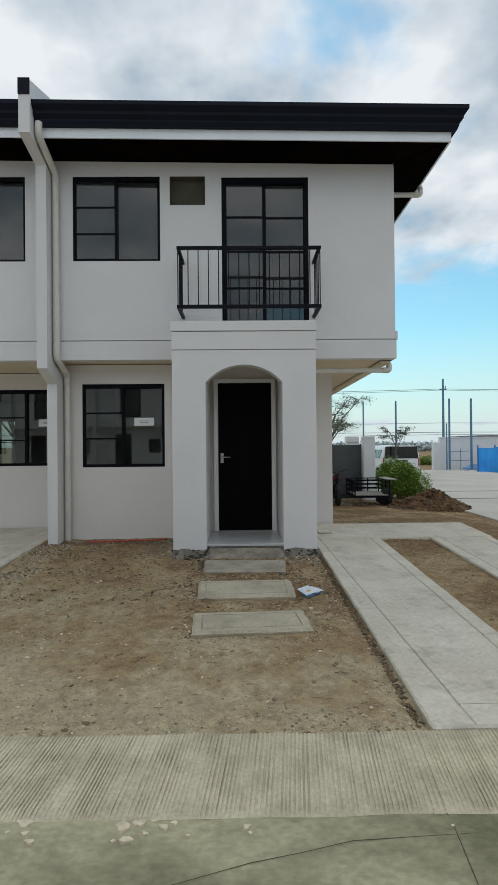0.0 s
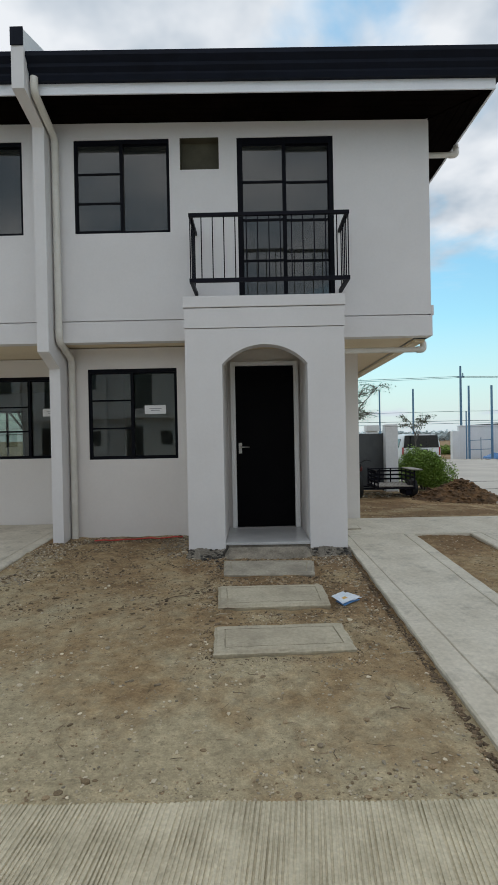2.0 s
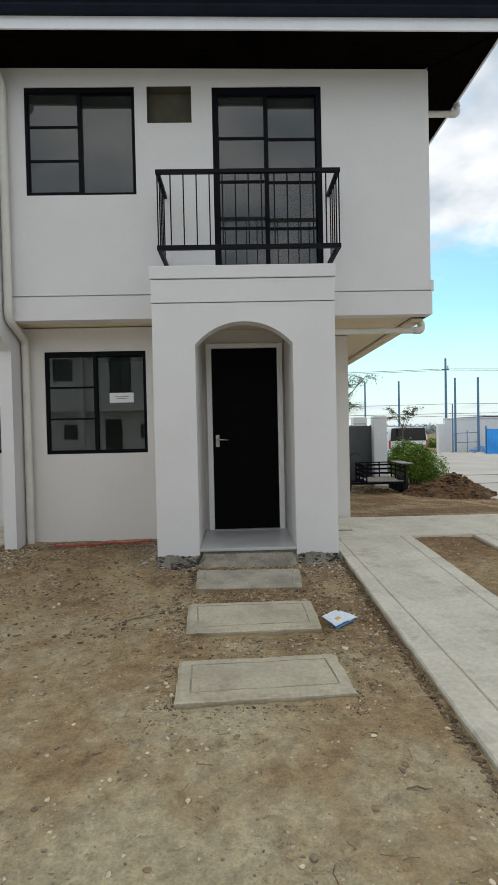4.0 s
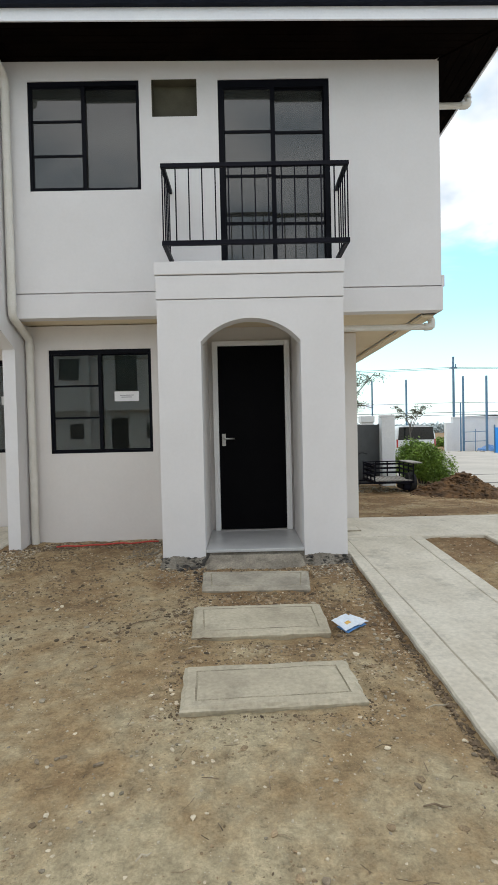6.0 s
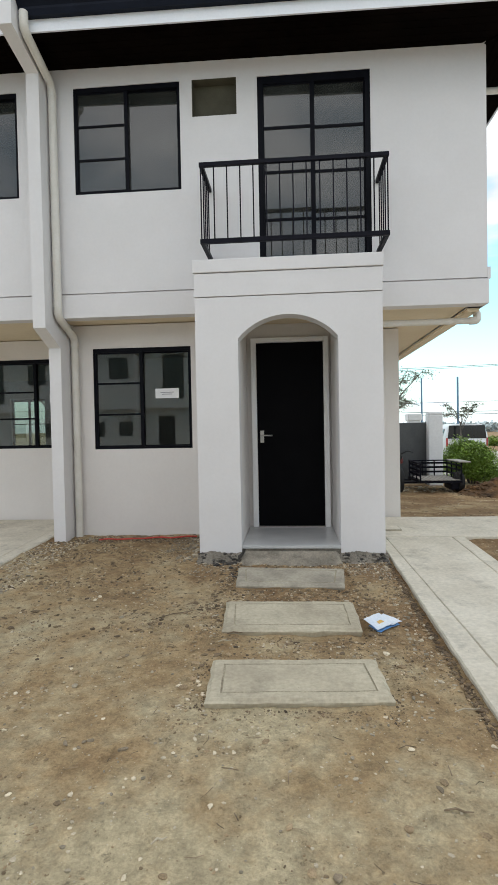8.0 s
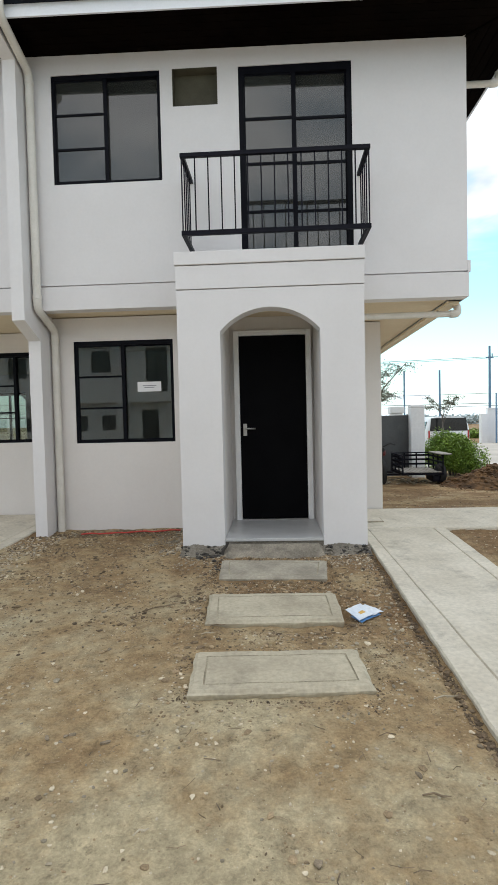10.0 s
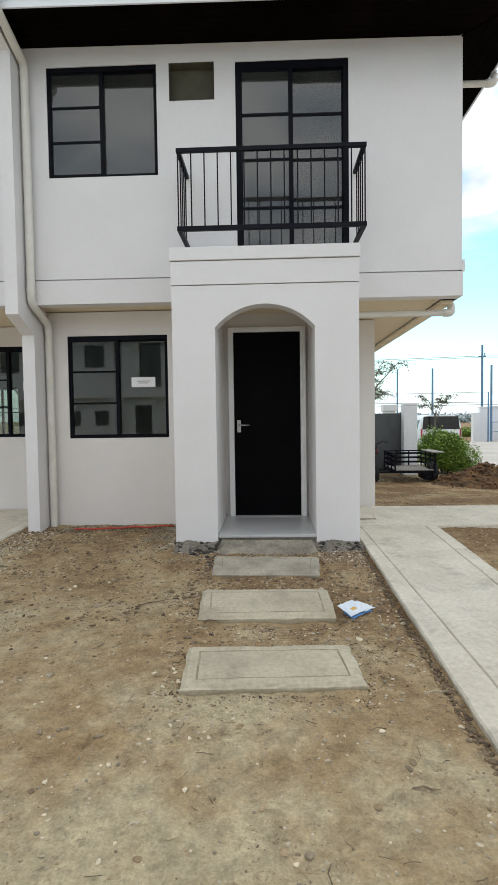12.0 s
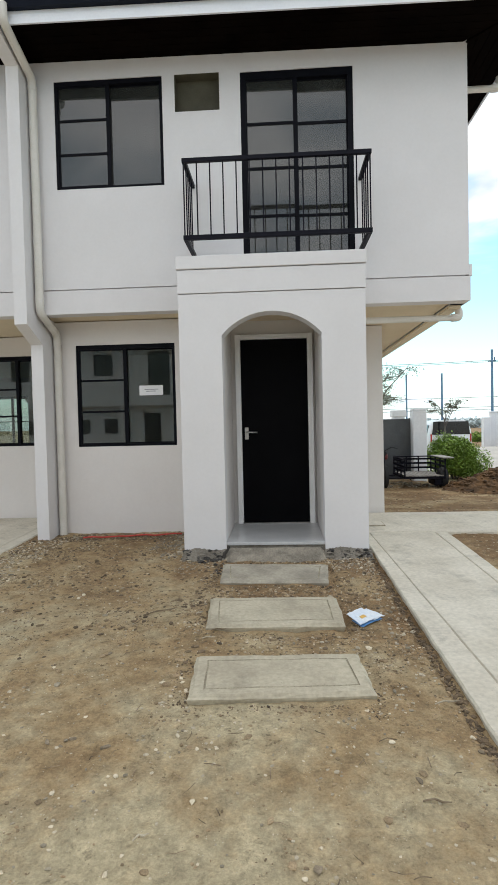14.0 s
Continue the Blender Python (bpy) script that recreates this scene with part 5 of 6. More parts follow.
STONES = [(-0.66, 3.66, 0.032, 0), (-0.56, 3.49, 0.026, 1), (0.21, 3.08, 0.036, 0), (0.57, 3.71, 0.026, 1), (0.51, 3.95, 0.026, 1), (0.63, 3.47, 0.033, 0), (0.93, 3.76, 0.03, 1), (-0.39, 4.13, 0.026, 1), (-0.92, 4.52, 0.03, 0), (-2.26, 5.89, 0.034, 1), (0.93, 3.66, 0.028, 0), (0.17, 3.04, 0.02, 1), (0.23, 3.17, 0.018, 1), (-1.19, 4.36, 0.028, 1), (-0.83, 3.88, 0.022, 1), (-0.36, 4.07, 0.022, 1), (-0.42, 4.19, 0.02, 1), (-1.43, 3.83, 0.034, 1), (-1.25, 3.75, 0.024, 1), (0.62, 2.95, 0.026, 0), (-0.232, 3.361, 0.03, 1), (-0.434, 4.229, 0.028, 1), (-0.395, 4.143, 0.026, 1), (-0.427, 3.12, 0.018, 1), (-1.81, 4.845, 0.03, 1), (-1.37, 4.08, 0.034, 1), (-1.024, 3.93, 0.016, 1), (-1.05, 3.90, 0.018, 1), (-0.44, 3.66, 0.022, 1), (-1.146, 3.724, 0.02, 1), (-0.71, 3.23, 0.016, 1), (-0.46, 3.05, 0.022, 1), (-1.46, 5.45, 0.03, 1), (-1.455, 5.54, 0.034, 1), (-0.82, 3.715, 0.03, 0), (-0.85, 3.70, 0.026, 0), (-0.93, 3.685, 0.028, 0), (-0.86, 3.665, 0.022, 0)]
for i, (x, y, s, pale) in enumerate(STONES):
    stone(x, y, (s * 0.64, s * 0.46, s * 0.27), CHIP if pale else STONE_D, "pale cream stone lying on bare earth" if pale else "dull brown stone half sunk in bare earth", i + 1)


def twigs(n, seed):
    rnd = random.Random(seed)
    verts, faces = [], []
    for _ in range(n):
        x, y = rnd.uniform(-2.6, 0.95), rnd.uniform(2.85, 7.2)
        if not free(x, y):
            continue
        l, a, r = rnd.uniform(0.02, 0.08), rnd.uniform(0, 6.28), rnd.uniform(0.001, 0.0026)
        z = ground_z(x, y) + relief(x, y) + 0.009
        bend = rnd.uniform(-0.4, 0.4)
        b = len(verts)
        pts = [Vector((x, y, z)), Vector((x + l * 0.5 * math.cos(a), y + l * 0.5 * math.sin(a), z + 0.004)), Vector((x + l * math.cos(a + bend), y + l * math.sin(a + bend), z))]
        for p in pts:
            for k in range(4):
                verts.append(p + Vector((-math.sin(a), math.cos(a), 0)) * r * math.cos(k * 1.571) + Vector((0, 0, r)) * math.sin(k * 1.571))
        for q in (0, 4):
            for k in range(4):
                faces.append((b + q + k, b + q + (k + 1) % 4, b + q + 4 + (k + 1) % 4, b + q + 4 + k))
    me = bpy.data.meshes.new("twigs")
    me.from_pydata(verts, [], faces)
    tagged(obj("twigs", me, TWIG), "dry broken twigs and straw on bare earth", "twigs", kind="stuff")


twigs(230, 3)
for x, y, l, a, mat in ((-0.75, 5.15, 0.26, 0.55, TWIG), (-0.375, 3.165, 0.055, 0.35, CHIP), (-0.35, 4.718, 0.085, 0.12, CHIP), (-0.30, 4.84, 0.10, 0.1, TWIG), (0.90, 4.0, 0.13, 0.15, STONE), (0.66, 3.35, 0.10, -0.2, TWIG)):
    z = ground_z(x, y) + 0.014
    st = part("stick", tube([(-l / 2, 0, 0), (-l * 0.1, 0.012, 0.006), (l * 0.2, 0.004, 0.004), (l / 2, 0.016, 0)], [0.003, 0.004, 0.004, 0.002], 7), mat)
    st.matrix_basis = pose(x, y, z, 0, 0, math.degrees(a))
    tagged(st, "short dry stick lying on bare earth", "stick", "sticks on the lot")


def packet():
    """A flattened plastic packet, folded over once, printed in blue and yellow."""
    p = thing("litter_packet", "flattened white and pale blue plastic packet dropped on the soil", "litter", at=(0.643, 5.025, ground_z(0.65, 5.03) + 0.012))
    p.rotation_euler = (radians(9), radians(-3), radians(40))

    def sheet(x0, x1, y0, y1, n, lift, thick, seed, skew=0.0):
        bm = bmesh.new()
        g = [[None] * (n + 1) for _ in range(n + 1)]
        for i in range(n + 1):
            for j in range(n + 1):
                x, y = x0 + (x1 - x0) * i / n, y0 + (y1 - y0) * j / n
                z = lift + 0.009 * noise.noise((x * 9 + seed, y * 9, 2.0)) + 0.005 * noise.noise((x * 22 + y * 15, seed, 5.0)) + 0.0025 * noise.noise((x * 60, y * 60, seed))
                px, py = x + skew * y + 0.004 * noise.noise((y * 25, seed, 1.0)), y + 0.004 * noise.noise((x * 25, seed, 3.0))
                g[i][j] = (bm.verts.new((px, py, z)), bm.verts.new((px, py, z - thick)))
        for i in range(n):
            for j in range(n):
                q = [g[i][j], g[i + 1][j], g[i + 1][j + 1], g[i][j + 1]]
                bm.faces.new([k[0] for k in q])
                bm.faces.new([k[1] for k in q][::-1])
        for i in range(n):
            for c, d in ((g[i][0], g[i + 1][0]), (g[i + 1][n], g[i][n]), (g[0][i + 1], g[0][i]), (g[n][i], g[n][i + 1])):
                bm.faces.new((c[0], d[0], d[1], c[1]))
        return bm

    part("wrapper", sheet(-0.075, 0.075, -0.070, 0.070, 18, 0.020, 0.003, 1.3, 0.1), PACK, p)
    part("folded_flap", sheet(0.03, 0.135, -0.075, 0.055, 14, 0.010, 0.003, 4.7, -0.3), PACK, p)
    part("underside", sheet(-0.068, 0.125, -0.080, 0.02, 14, 0.001, 0.003, 7.1), PACK_B, p, "dark blue printed underside")
    part("print_patch", sheet(-0.02, 0.03, -0.026, 0.000, 8, 0.022, 0.001, 1.3, 0.1), PACK_Y, p, "faded yellow print")


packet()
pts = [(-2.12 + 0.10 * k, 7.30 + 0.014 * k + 0.016 * math.sin(k * 1.3), ground_z(0, 7.30 + 0.014 * k) + 0.026 + 0.005 * math.sin(k * 2.1)) for k in range(12)]
tagged(part("rope", tube(pts, 0.009, 8), ROPE, smooth=True), "faded red rope lying along the foot of the wall", "rope")


# ---- across the verge: cart, gate pillar, fence, bush, earth mound ----
FAR = 0.10
g = thing("gate_pillar", "white rendered square gate pillar", "pillar", at=(3.55, 14.75, FAR))
part("shaft", box(-0.165, 0.165, -0.165, 0.165, -0.05, 1.70, bevel=0.01), WHITE, g)
part("cap", box(-0.165, 0.165, -0.165, 0.165, 1.701, 1.77, bevel=0.02), WHITE, g)
g2 = thing("gate_pillar", "white pillar with a broad moulded cap behind the fence", "pillar", at=(3.61, 17.2, FAR))
part("shaft", box(-0.14, 0.14, -0.14, 0.14, -0.05, 1.45, bevel=0.01), WHITE, g2)
part("cap", box(-0.20, 0.20, -0.20, 0.20, 1.60, 1.80, bevel=0.02), WHITE, g2)
part("cap_moulding", box(-0.17, 0.17, -0.17, 0.17, 1.451, 1.599, bevel=0.03), WHITE, g2)

fn = thing("sheet_fence", "dark grey sheet fence between white pillars", "fence", at=(2.3, 14.85, FAR))
for k in range(3):
    x = -1.4 + 0.84 * k
    bm = bmesh.new()
    add_box(bm, x, x + 0.83, -0.015, 0.015, 0.02, 1.53, bevel=0.004)
    part("panel", bm, FENCE, fn)
for x in (-1.42, -0.57, 0.27, 1.09):
    part("post", box(x - 0.025, x + 0.025, 0.016, 0.066, -0.05, 1.55), BLACK, fn)


def wheel_x(parent, x, y, r, w):
    """A tyre on a rim whose axle runs along x."""
    t = bmesh.new()
    bmesh.ops.create_cone(t, cap_ends=True, segments=28, radius1=r, radius2=r, depth=w)
    bmesh.ops.bevel(t, geom=[e for e in t.edges if abs(e.verts[0].co.z - e.verts[1].co.z) < 1e-4 and len(e.link_faces) == 2], offset=w * 0.25, segments=3, affect="EDGES")
    bmesh.ops.rotate(t, cent=(0, 0, 0), matrix=Matrix.Rotation(radians(90), 3, "Y"), verts=t.verts)
    bmesh.ops.translate(t, vec=(x, y, r - 0.01), verts=t.verts)
    wh = part("wheel", t, RUBBER, parent)
    h = bmesh.new()
    bmesh.ops.create_cone(h, cap_ends=True, segments=18, radius1=r * 0.55, radius2=r * 0.45, depth=w + 0.03)
    bmesh.ops.rotate(h, cent=(0, 0, 0), matrix=Matrix.Rotation(radians(90), 3, "Y"), verts=h.verts)
    bmesh.ops.translate(h, vec=(x, y, r - 0.01), verts=h.verts)
    part("rim", h, IRON, wh)


def cart():
    """A cargo sidecar: slatted deck open at the front, low rails on three sides, a motorcycle at its flank."""
    c = thing("cargo_sidecar", "black metal sidecar with a slatted grey deck and low rails", "cart", at=(3.26, 13.65, FAR))
    for y in (-0.52, 0.0, 0.52):
        part("cross_beam", box(-0.43, 0.43, y - 0.02, y + 0.02, 0.21, 0.258, bevel=0.004), IRON, c)
    for x in (-0.43, 0.43):
        part("side_beam", box(x - 0.02, x + 0.02, -0.55, 0.55, 0.211, 0.262, bevel=0.004), IRON, c)
    for k in range(9):
        x = -0.405 + 0.0915 * k
        part("slat", box(x, x + 0.070, -0.555, 0.545, 0.264, 0.284, bevel=0.003), WOODG, c)
    for x in (-0.43, 0.43):
        for y in (-0.54, -0.18, 0.18, 0.54):
            part("post", box(x - 0.013, x + 0.013, y - 0.013, y + 0.013, 0.264, 0.635), IRON, c)
        for z in (0.37, 0.475, 0.575):
            part("rail", box(x - 0.008, x + 0.008, -0.54, 0.54, z - 0.022, z + 0.022), IRON, c)
        part("top_rail", box(x - 0.018, x + 0.018, -0.56, 0.56, 0.622, 0.648, bevel=0.004), IRON, c)
    for x in (-0.14, 0.14):
        part("post", box(x - 0.013, x + 0.013, 0.527, 0.553, 0.264, 0.635), IRON, c)
    for z in (0.37, 0.475, 0.575):
        part("rail", box(-0.43, 0.43, 0.532, 0.548, z - 0.022, z + 0.022), IRON, c)
    part("top_rail", box(-0.45, 0.45, 0.522, 0.558, 0.622, 0.648, bevel=0.004), IRON, c)
    part("plank", box(0.36, 0.60, -0.62, 0.30, 0.65, 0.675, bevel=0.004), WOODG, c, "weathered grey plank lying on the side rail")
    part("mudguard", box(0.22, 0.40, -0.50, 0.05, 0.05, 0.20, bevel=0.04), IRON, c)
    wheel_x(c, 0.44, -0.30, 0.225, 0.17)
    part("axle", tube([(-0.95, -0.30, 0.215), (0.36, -0.30, 0.215)], 0.018, 8), IRON, c)
    m = thing("motorcycle", "black motorcycle with a dull red tank beside the sidecar", "motorcycle", at=(2.44, 13.95, FAR))
    for y, r in ((-0.62, 0.27), (0.62, 0.27)):
        wheel_x(m, 0.0, y, r, 0.09)
    part("frame", tube(rounded_path([(0, -0.62, 0.27), (0, -0.45, 0.62), (0, 0.10, 0.58), (0, 0.45, 0.34), (0, -0.25, 0.24), (0, -0.45, 0.62)], 0.05), 0.022, 8), IRON, m, "", True)
    part("engine", box(-0.15, 0.15, -0.22, 0.18, 0.22, 0.48, bevel=0.05), IRON, m)
    part("fuel_tank", box(-0.13, 0.13, -0.40, 0.02, 0.60, 0.76, bevel=0.055), RED_D, m, "dull red fuel tank")
    part("saddle", box(-0.13, 0.13, 0.03, 0.62, 0.62, 0.71, bevel=0.035), RUBBER, m, "black padded saddle")
    part("handlebar", tube(rounded_path([(-0.34, -0.36, 0.86), (-0.20, -0.45, 0.90), (0, -0.48, 0.80), (0.20, -0.45, 0.90), (0.34, -0.36, 0.86)], 0.05), 0.014, 8), RUBBER, m, "", True)
    part("fork", tube([(0, -0.62, 0.27), (0, -0.48, 0.82)], 0.026, 8), IRON, m)
    part("headlamp", tube([(0, -0.60, 0.76), (0, -0.50, 0.76)], [0.055, 0.07], 14), RUBBER, m)
    part("exhaust", tube([(0.14, -0.15, 0.26), (0.15, 0.2, 0.22), (0.16, 0.70, 0.26)], 0.035, 10), STEEL, m)
    part("mudguard", tube([(0, 0.42, 0.50), (0, 0.62, 0.57), (0, 0.82, 0.50), (0, 0.92, 0.38)], 0.045, 8), IRON, m)
    part("coupling_bar", tube([(0.02, -0.30, 0.24), (0.30, -0.30, 0.24)], 0.02, 8), IRON, m)


cart()


def leaves(n, seed, shape, size, centre_pull=0.0):
    """n small folded leaves; shape(rnd) gives a place."""
    rnd = random.Random(seed)
    verts, faces = [], []
    for _ in range(n):
        p = shape(rnd)
        s = size * rnd.uniform(0.6, 1.4)
        q = Euler((rnd.uniform(-0.9, 0.9), rnd.uniform(-0.9, 0.9), rnd.uniform(0, 6.28))).to_matrix()
        b = len(verts)
        for v in ((0, 0, 0), (0.5, 0.28, 0.10), (1.1, 0, 0.02), (0.5, -0.28, 0.10)):
            verts.append(p + q @ (Vector(v) * s))
        faces += [(b, b + 1, b + 2), (b, b + 2, b + 3)]
    return verts, faces


def mesh_of(name, vf, mat, parent, label="", kind=""):
    me = bpy.data.meshes.new(name)
    me.from_pydata(vf[0], [], vf[1])
    ob = obj(name, me, mat, parent, label)
    return tagged(ob, kind=kind)


def bush():
    b = thing("bush", "dense bright green leafy bush beside the pillar", "bush", at=(4.60, 15.2, FAR))
    clumps = [(random.Random(k).uniform(-0.55, 0.55), random.Random(k + 50).uniform(-0.4, 0.4), random.Random(k + 90).uniform(0.2, 0.95), random.Random(k + 7).uniform(0.16, 0.34)) for k in range(44)]
    clumps = [(x, y, z * (0.95 - 0.45 * ((x + 0.15) / 0.7) ** 2), r) for x, y, z, r in clumps]

    def shape(rnd):
        x, y, z, r = clumps[rnd.randrange(len(clumps))]
        d = Vector((rnd.gauss(0, 1), rnd.gauss(0, 1), rnd.gauss(0, 1))).normalized() * r * rnd.uniform(0.55, 1.08)
        return Vector((x, y, max(0.03, z))) + d

    mesh_of("foliage", leaves(23000, 3, shape, 0.055), LEAF, b)
    for k in range(9):
        a = k * 0.7
        part("stem", tube([(0.08 * math.cos(a), 0.08 * math.sin(a), -0.05), (0.25 * math.cos(a), 0.2 * math.sin(a), 0.45), (0.55 * math.cos(a), 0.3 * math.sin(a), 0.9)], [0.016, 0.011, 0.005], 6), BARK, b)


bush()


def mound():
    verts, faces = [], []
    n, m = 46, 30
    for i in range(m + 1):
        for k in range(n):
            r, a = i / m, k * math.tau / n
            x, y = r * math.cos(a), r * math.sin(a)
            h = max(0.0, 1 - r) ** 0.85 * (0.50 + 0.22 * noise.noise((x * 2.2, y * 2.2, 3.0)) + 0.10 * noise.noise((x * 7, y * 7, 1.0)))
            h += (0.06 * noise.noise((x * 11, y * 11, 6.0)) + 0.035 * noise.noise((x * 27, y * 27, 2.0))) * min(1, 4 * (1 - r) + 0.15)
            edge = 1 + 0.15 * noise.noise((math.cos(a) * 1.5, math.sin(a) * 1.5, 8.0))
            verts.append((x * 1.07 * edge + 0.12 * (1 - r), y * 0.80 * edge, 0.82 * h - 0.03 * (r == 1)))
    for i in range(m):
        for k in range(n):
            faces.append((i * n + k, i * n + (k + 1) % n, (i + 1) * n + (k + 1) % n, (i + 1) * n + k))
    me = bpy.data.meshes.new("earth_mound")
    me.from_pydata(verts, [], faces)
    ob = obj("earth_mound", me, MOUND)
    ob.matrix_basis = pose(4.52, 12.85, FAR - 0.01)
    tagged(ob, "heap of freshly dug reddish-brown earth by the road", "earth mound")
    rnd = random.Random(8)
    pick = [verts[rnd.randrange(len(verts))] for _ in range(900)]
    lumps("soil_clods", [(4.52 + p[0], 12.85 + p[1], 0.014 + 0.05 * rnd.random() ** 2.5, FAR - 0.01 + p[2]) for p in pick], MOUND, 39, "dark clods lying on the heap of earth", "soil")


mound()
lumps("soil_clods", [(4.5 + 1.08 * math.cos(k * 2.4) * (0.75 + 0.3 * (k % 7) / 7), 12.85 + 0.95 * math.sin(k * 2.4) * (0.75 + 0.3 * (k % 7) / 7), 0.015 + 0.02 * (k % 5) / 5) for k in range(260)], CLOD, 12, "dark clods round the heap of earth", "soil")


def tree(name, x, y, z, height, spread, seed, n_leaf, leaf, mat, label, lean=0.0, fork=0.45, limbs=9, thick=1.0):
    t = thing(name, label, "tree", at=(x, y, z))
    rnd = random.Random(seed)
    top = height * fork
    part("trunk", tube([(0, 0, -0.1), (0.02, 0, top * 0.5), (lean * 0.3, 0.03, top)], [height * 0.030 * thick, height * 0.024 * thick, height * 0.018 * thick], 9), BARK, t)
    tips = []
    for k in range(limbs):
        a = k * 2.4 + rnd.uniform(-0.3, 0.3)
        h0 = top * rnd.uniform(0.7, 1.0)
        p0 = Vector((lean * 0.3 * h0 / top, 0, h0))
        r = spread * rnd.uniform(0.6, 1.0)
        p2 = Vector((lean + r * math.cos(a), r * math.sin(a), height * rnd.uniform(max(0.62, fork + 0.08), 1.0)))
        p1 = p0.lerp(p2, 0.5) + Vector((0, 0, 0.08 * height))
        part("limb", tube([p0, p1, p2], [height * 0.012 * thick, height * 0.007 * thick, height * 0.003 * thick], 6), BARK, t)
        for j in range(7):
            s = p1.lerp(p2, rnd.uniform(0.0, 0.9))
            e = s + Vector((rnd.uniform(-1, 1), rnd.uniform(-1, 1), rnd.uniform(-0.30, 0.42))) * spread * 0.42
            tips.append((s, e))
    bm_v, bm_f = [], []
    for s, e in tips:
        tb = tube([s, s.lerp(e, 0.5) + Vector((0, 0, 0.03)), e], [height * 0.004, height * 0.003, height * 0.0015], 5)
        b = len(bm_v)
        tb.verts.index_update()
        bm_v += [v.co.copy() for v in tb.verts]
        bm_f += [[b + v.index for v in f.verts] for f in tb.faces]
        tb.free()
    mesh_of("twigs", (bm_v, bm_f), BARK, t, kind="stuff")

    def shape(r):
        s, e = tips[r.randrange(len(tips))]
        return s.lerp(e, r.uniform(0.2, 1.08)) + Vector((r.gauss(0, 1), r.gauss(0, 1), 0.8 * r.gauss(0, 1))) * spread * 0.055

    mesh_of("crown", leaves(n_leaf, seed, shape, leaf), mat, t, kind="stuff")
    return t


tree("tree", 3.45, 22.5, 0.0, 3.75, 1.75, 4, 5600, 0.058, LEAF_D, "thin roadside tree with sparse small leaves")
tree("tree", 6.72, 23.0, 0.0, 2.42, 0.80, 9, 1000, 0.06, LEAF_D, "young thin tree with few leaves by the road", fork=0.68, limbs=6, thick=0.55)


def van():
    v = thing("van", "white passenger van with dark windows parked on the road", "van", at=(7.15, 23.2, 0.085))
    # cross-section swept along the length, rounded
    sec = [(-0.80, 0.28), (-0.84, 0.55), (-0.84, 0.95), (-0.80, 1.25), (-0.70, 1.56), (-0.58, 1.66), (0, 1.70), (0.58, 1.66), (0.70, 1.56), (0.80, 1.25), (0.84, 0.95), (0.84, 0.55), (0.80, 0.28)]
    bm = bmesh.new()
    rings = []
    for y, k, dz in ((0.0, 0.93, 0.04), (0.06, 0.985, 0.0), (0.3, 1.0, 0.0), (2.6, 1.0, 0.0), (3.3, 0.98, -0.03), (3.75, 0.96, -0.30), (4.2, 0.92, -0.68)):
        rings.append([bm.verts.new((x * k, y, min(z, 1.70 + dz) if z > 1 else z)) for x, z in sec])
    for a, b in zip(rings, rings[1:]):
        for i in range(len(sec)):
            j = (i + 1) % len(sec)
            bm.faces.new((a[i], a[j], b[j], b[i]))
    bm.faces.new(rings[0][::-1])
    bm.faces.new(rings[-1])
    part("body", bm, VANW, v, "", True)
    glass = box(-0.74, 0.74, -0.016, 0.05, 1.03, 1.625, bevel=0.01)
    for p in glass.verts:
        if p.co.z > 1.3:
            p.co.x *= 0.92
    part("rear_window", glass, VANG, v, "dark tinted rear window")
    for s in (-1, 1):
        for y0, y1 in ((0.35, 1.25), (1.33, 2.3), (2.38, 3.15)):
            b = bmesh.new()
            add_box(b, -0.012, 0.012, y0, y1, 0, 0.44, bevel=0.004, m=Matrix.Translation((s * 0.850, 0, 1.04)) @ Matrix.Rotation(s * radians(-13), 4, "Y"))
            part("side_window", b, VANG, v, "dark tinted side window")
        part("tail_light", box(s * 0.765 - 0.03, s * 0.765 + 0.03, -0.012, 0.05, 0.66, 1.06, bevel=0.008), RED, v, "red tail light")
        for y in (0.75, 3.3):
            w = bmesh.new()
            bmesh.ops.create_cone(w, cap_ends=True, segments=24, radius1=0.30, radius2=0.30, depth=0.2)
            bmesh.ops.rotate(w, cent=(0, 0, 0), matrix=Matrix.Rotation(radians(90), 3, "Y"), verts=w.verts)
            bmesh.ops.translate(w, vec=(s * 0.74, y, 0.30), verts=w.verts)
            part("wheel", w, RUBBER, v)
    part("bumper", box(-0.80, 0.80, -0.07, 0.02, 0.32, 0.52, bevel=0.03), VANW, v)
    part("plate_recess", box(-0.27, 0.27, -0.016, 0.0, 0.84, 0.95, bevel=0.004), RUBBER, v)
    v.matrix_basis = pose(7.09, 23.4, 0.085, 0, 0, 1) @ Matrix.Diagonal((1.03, 1.0, 0.89, 1.0))


van()

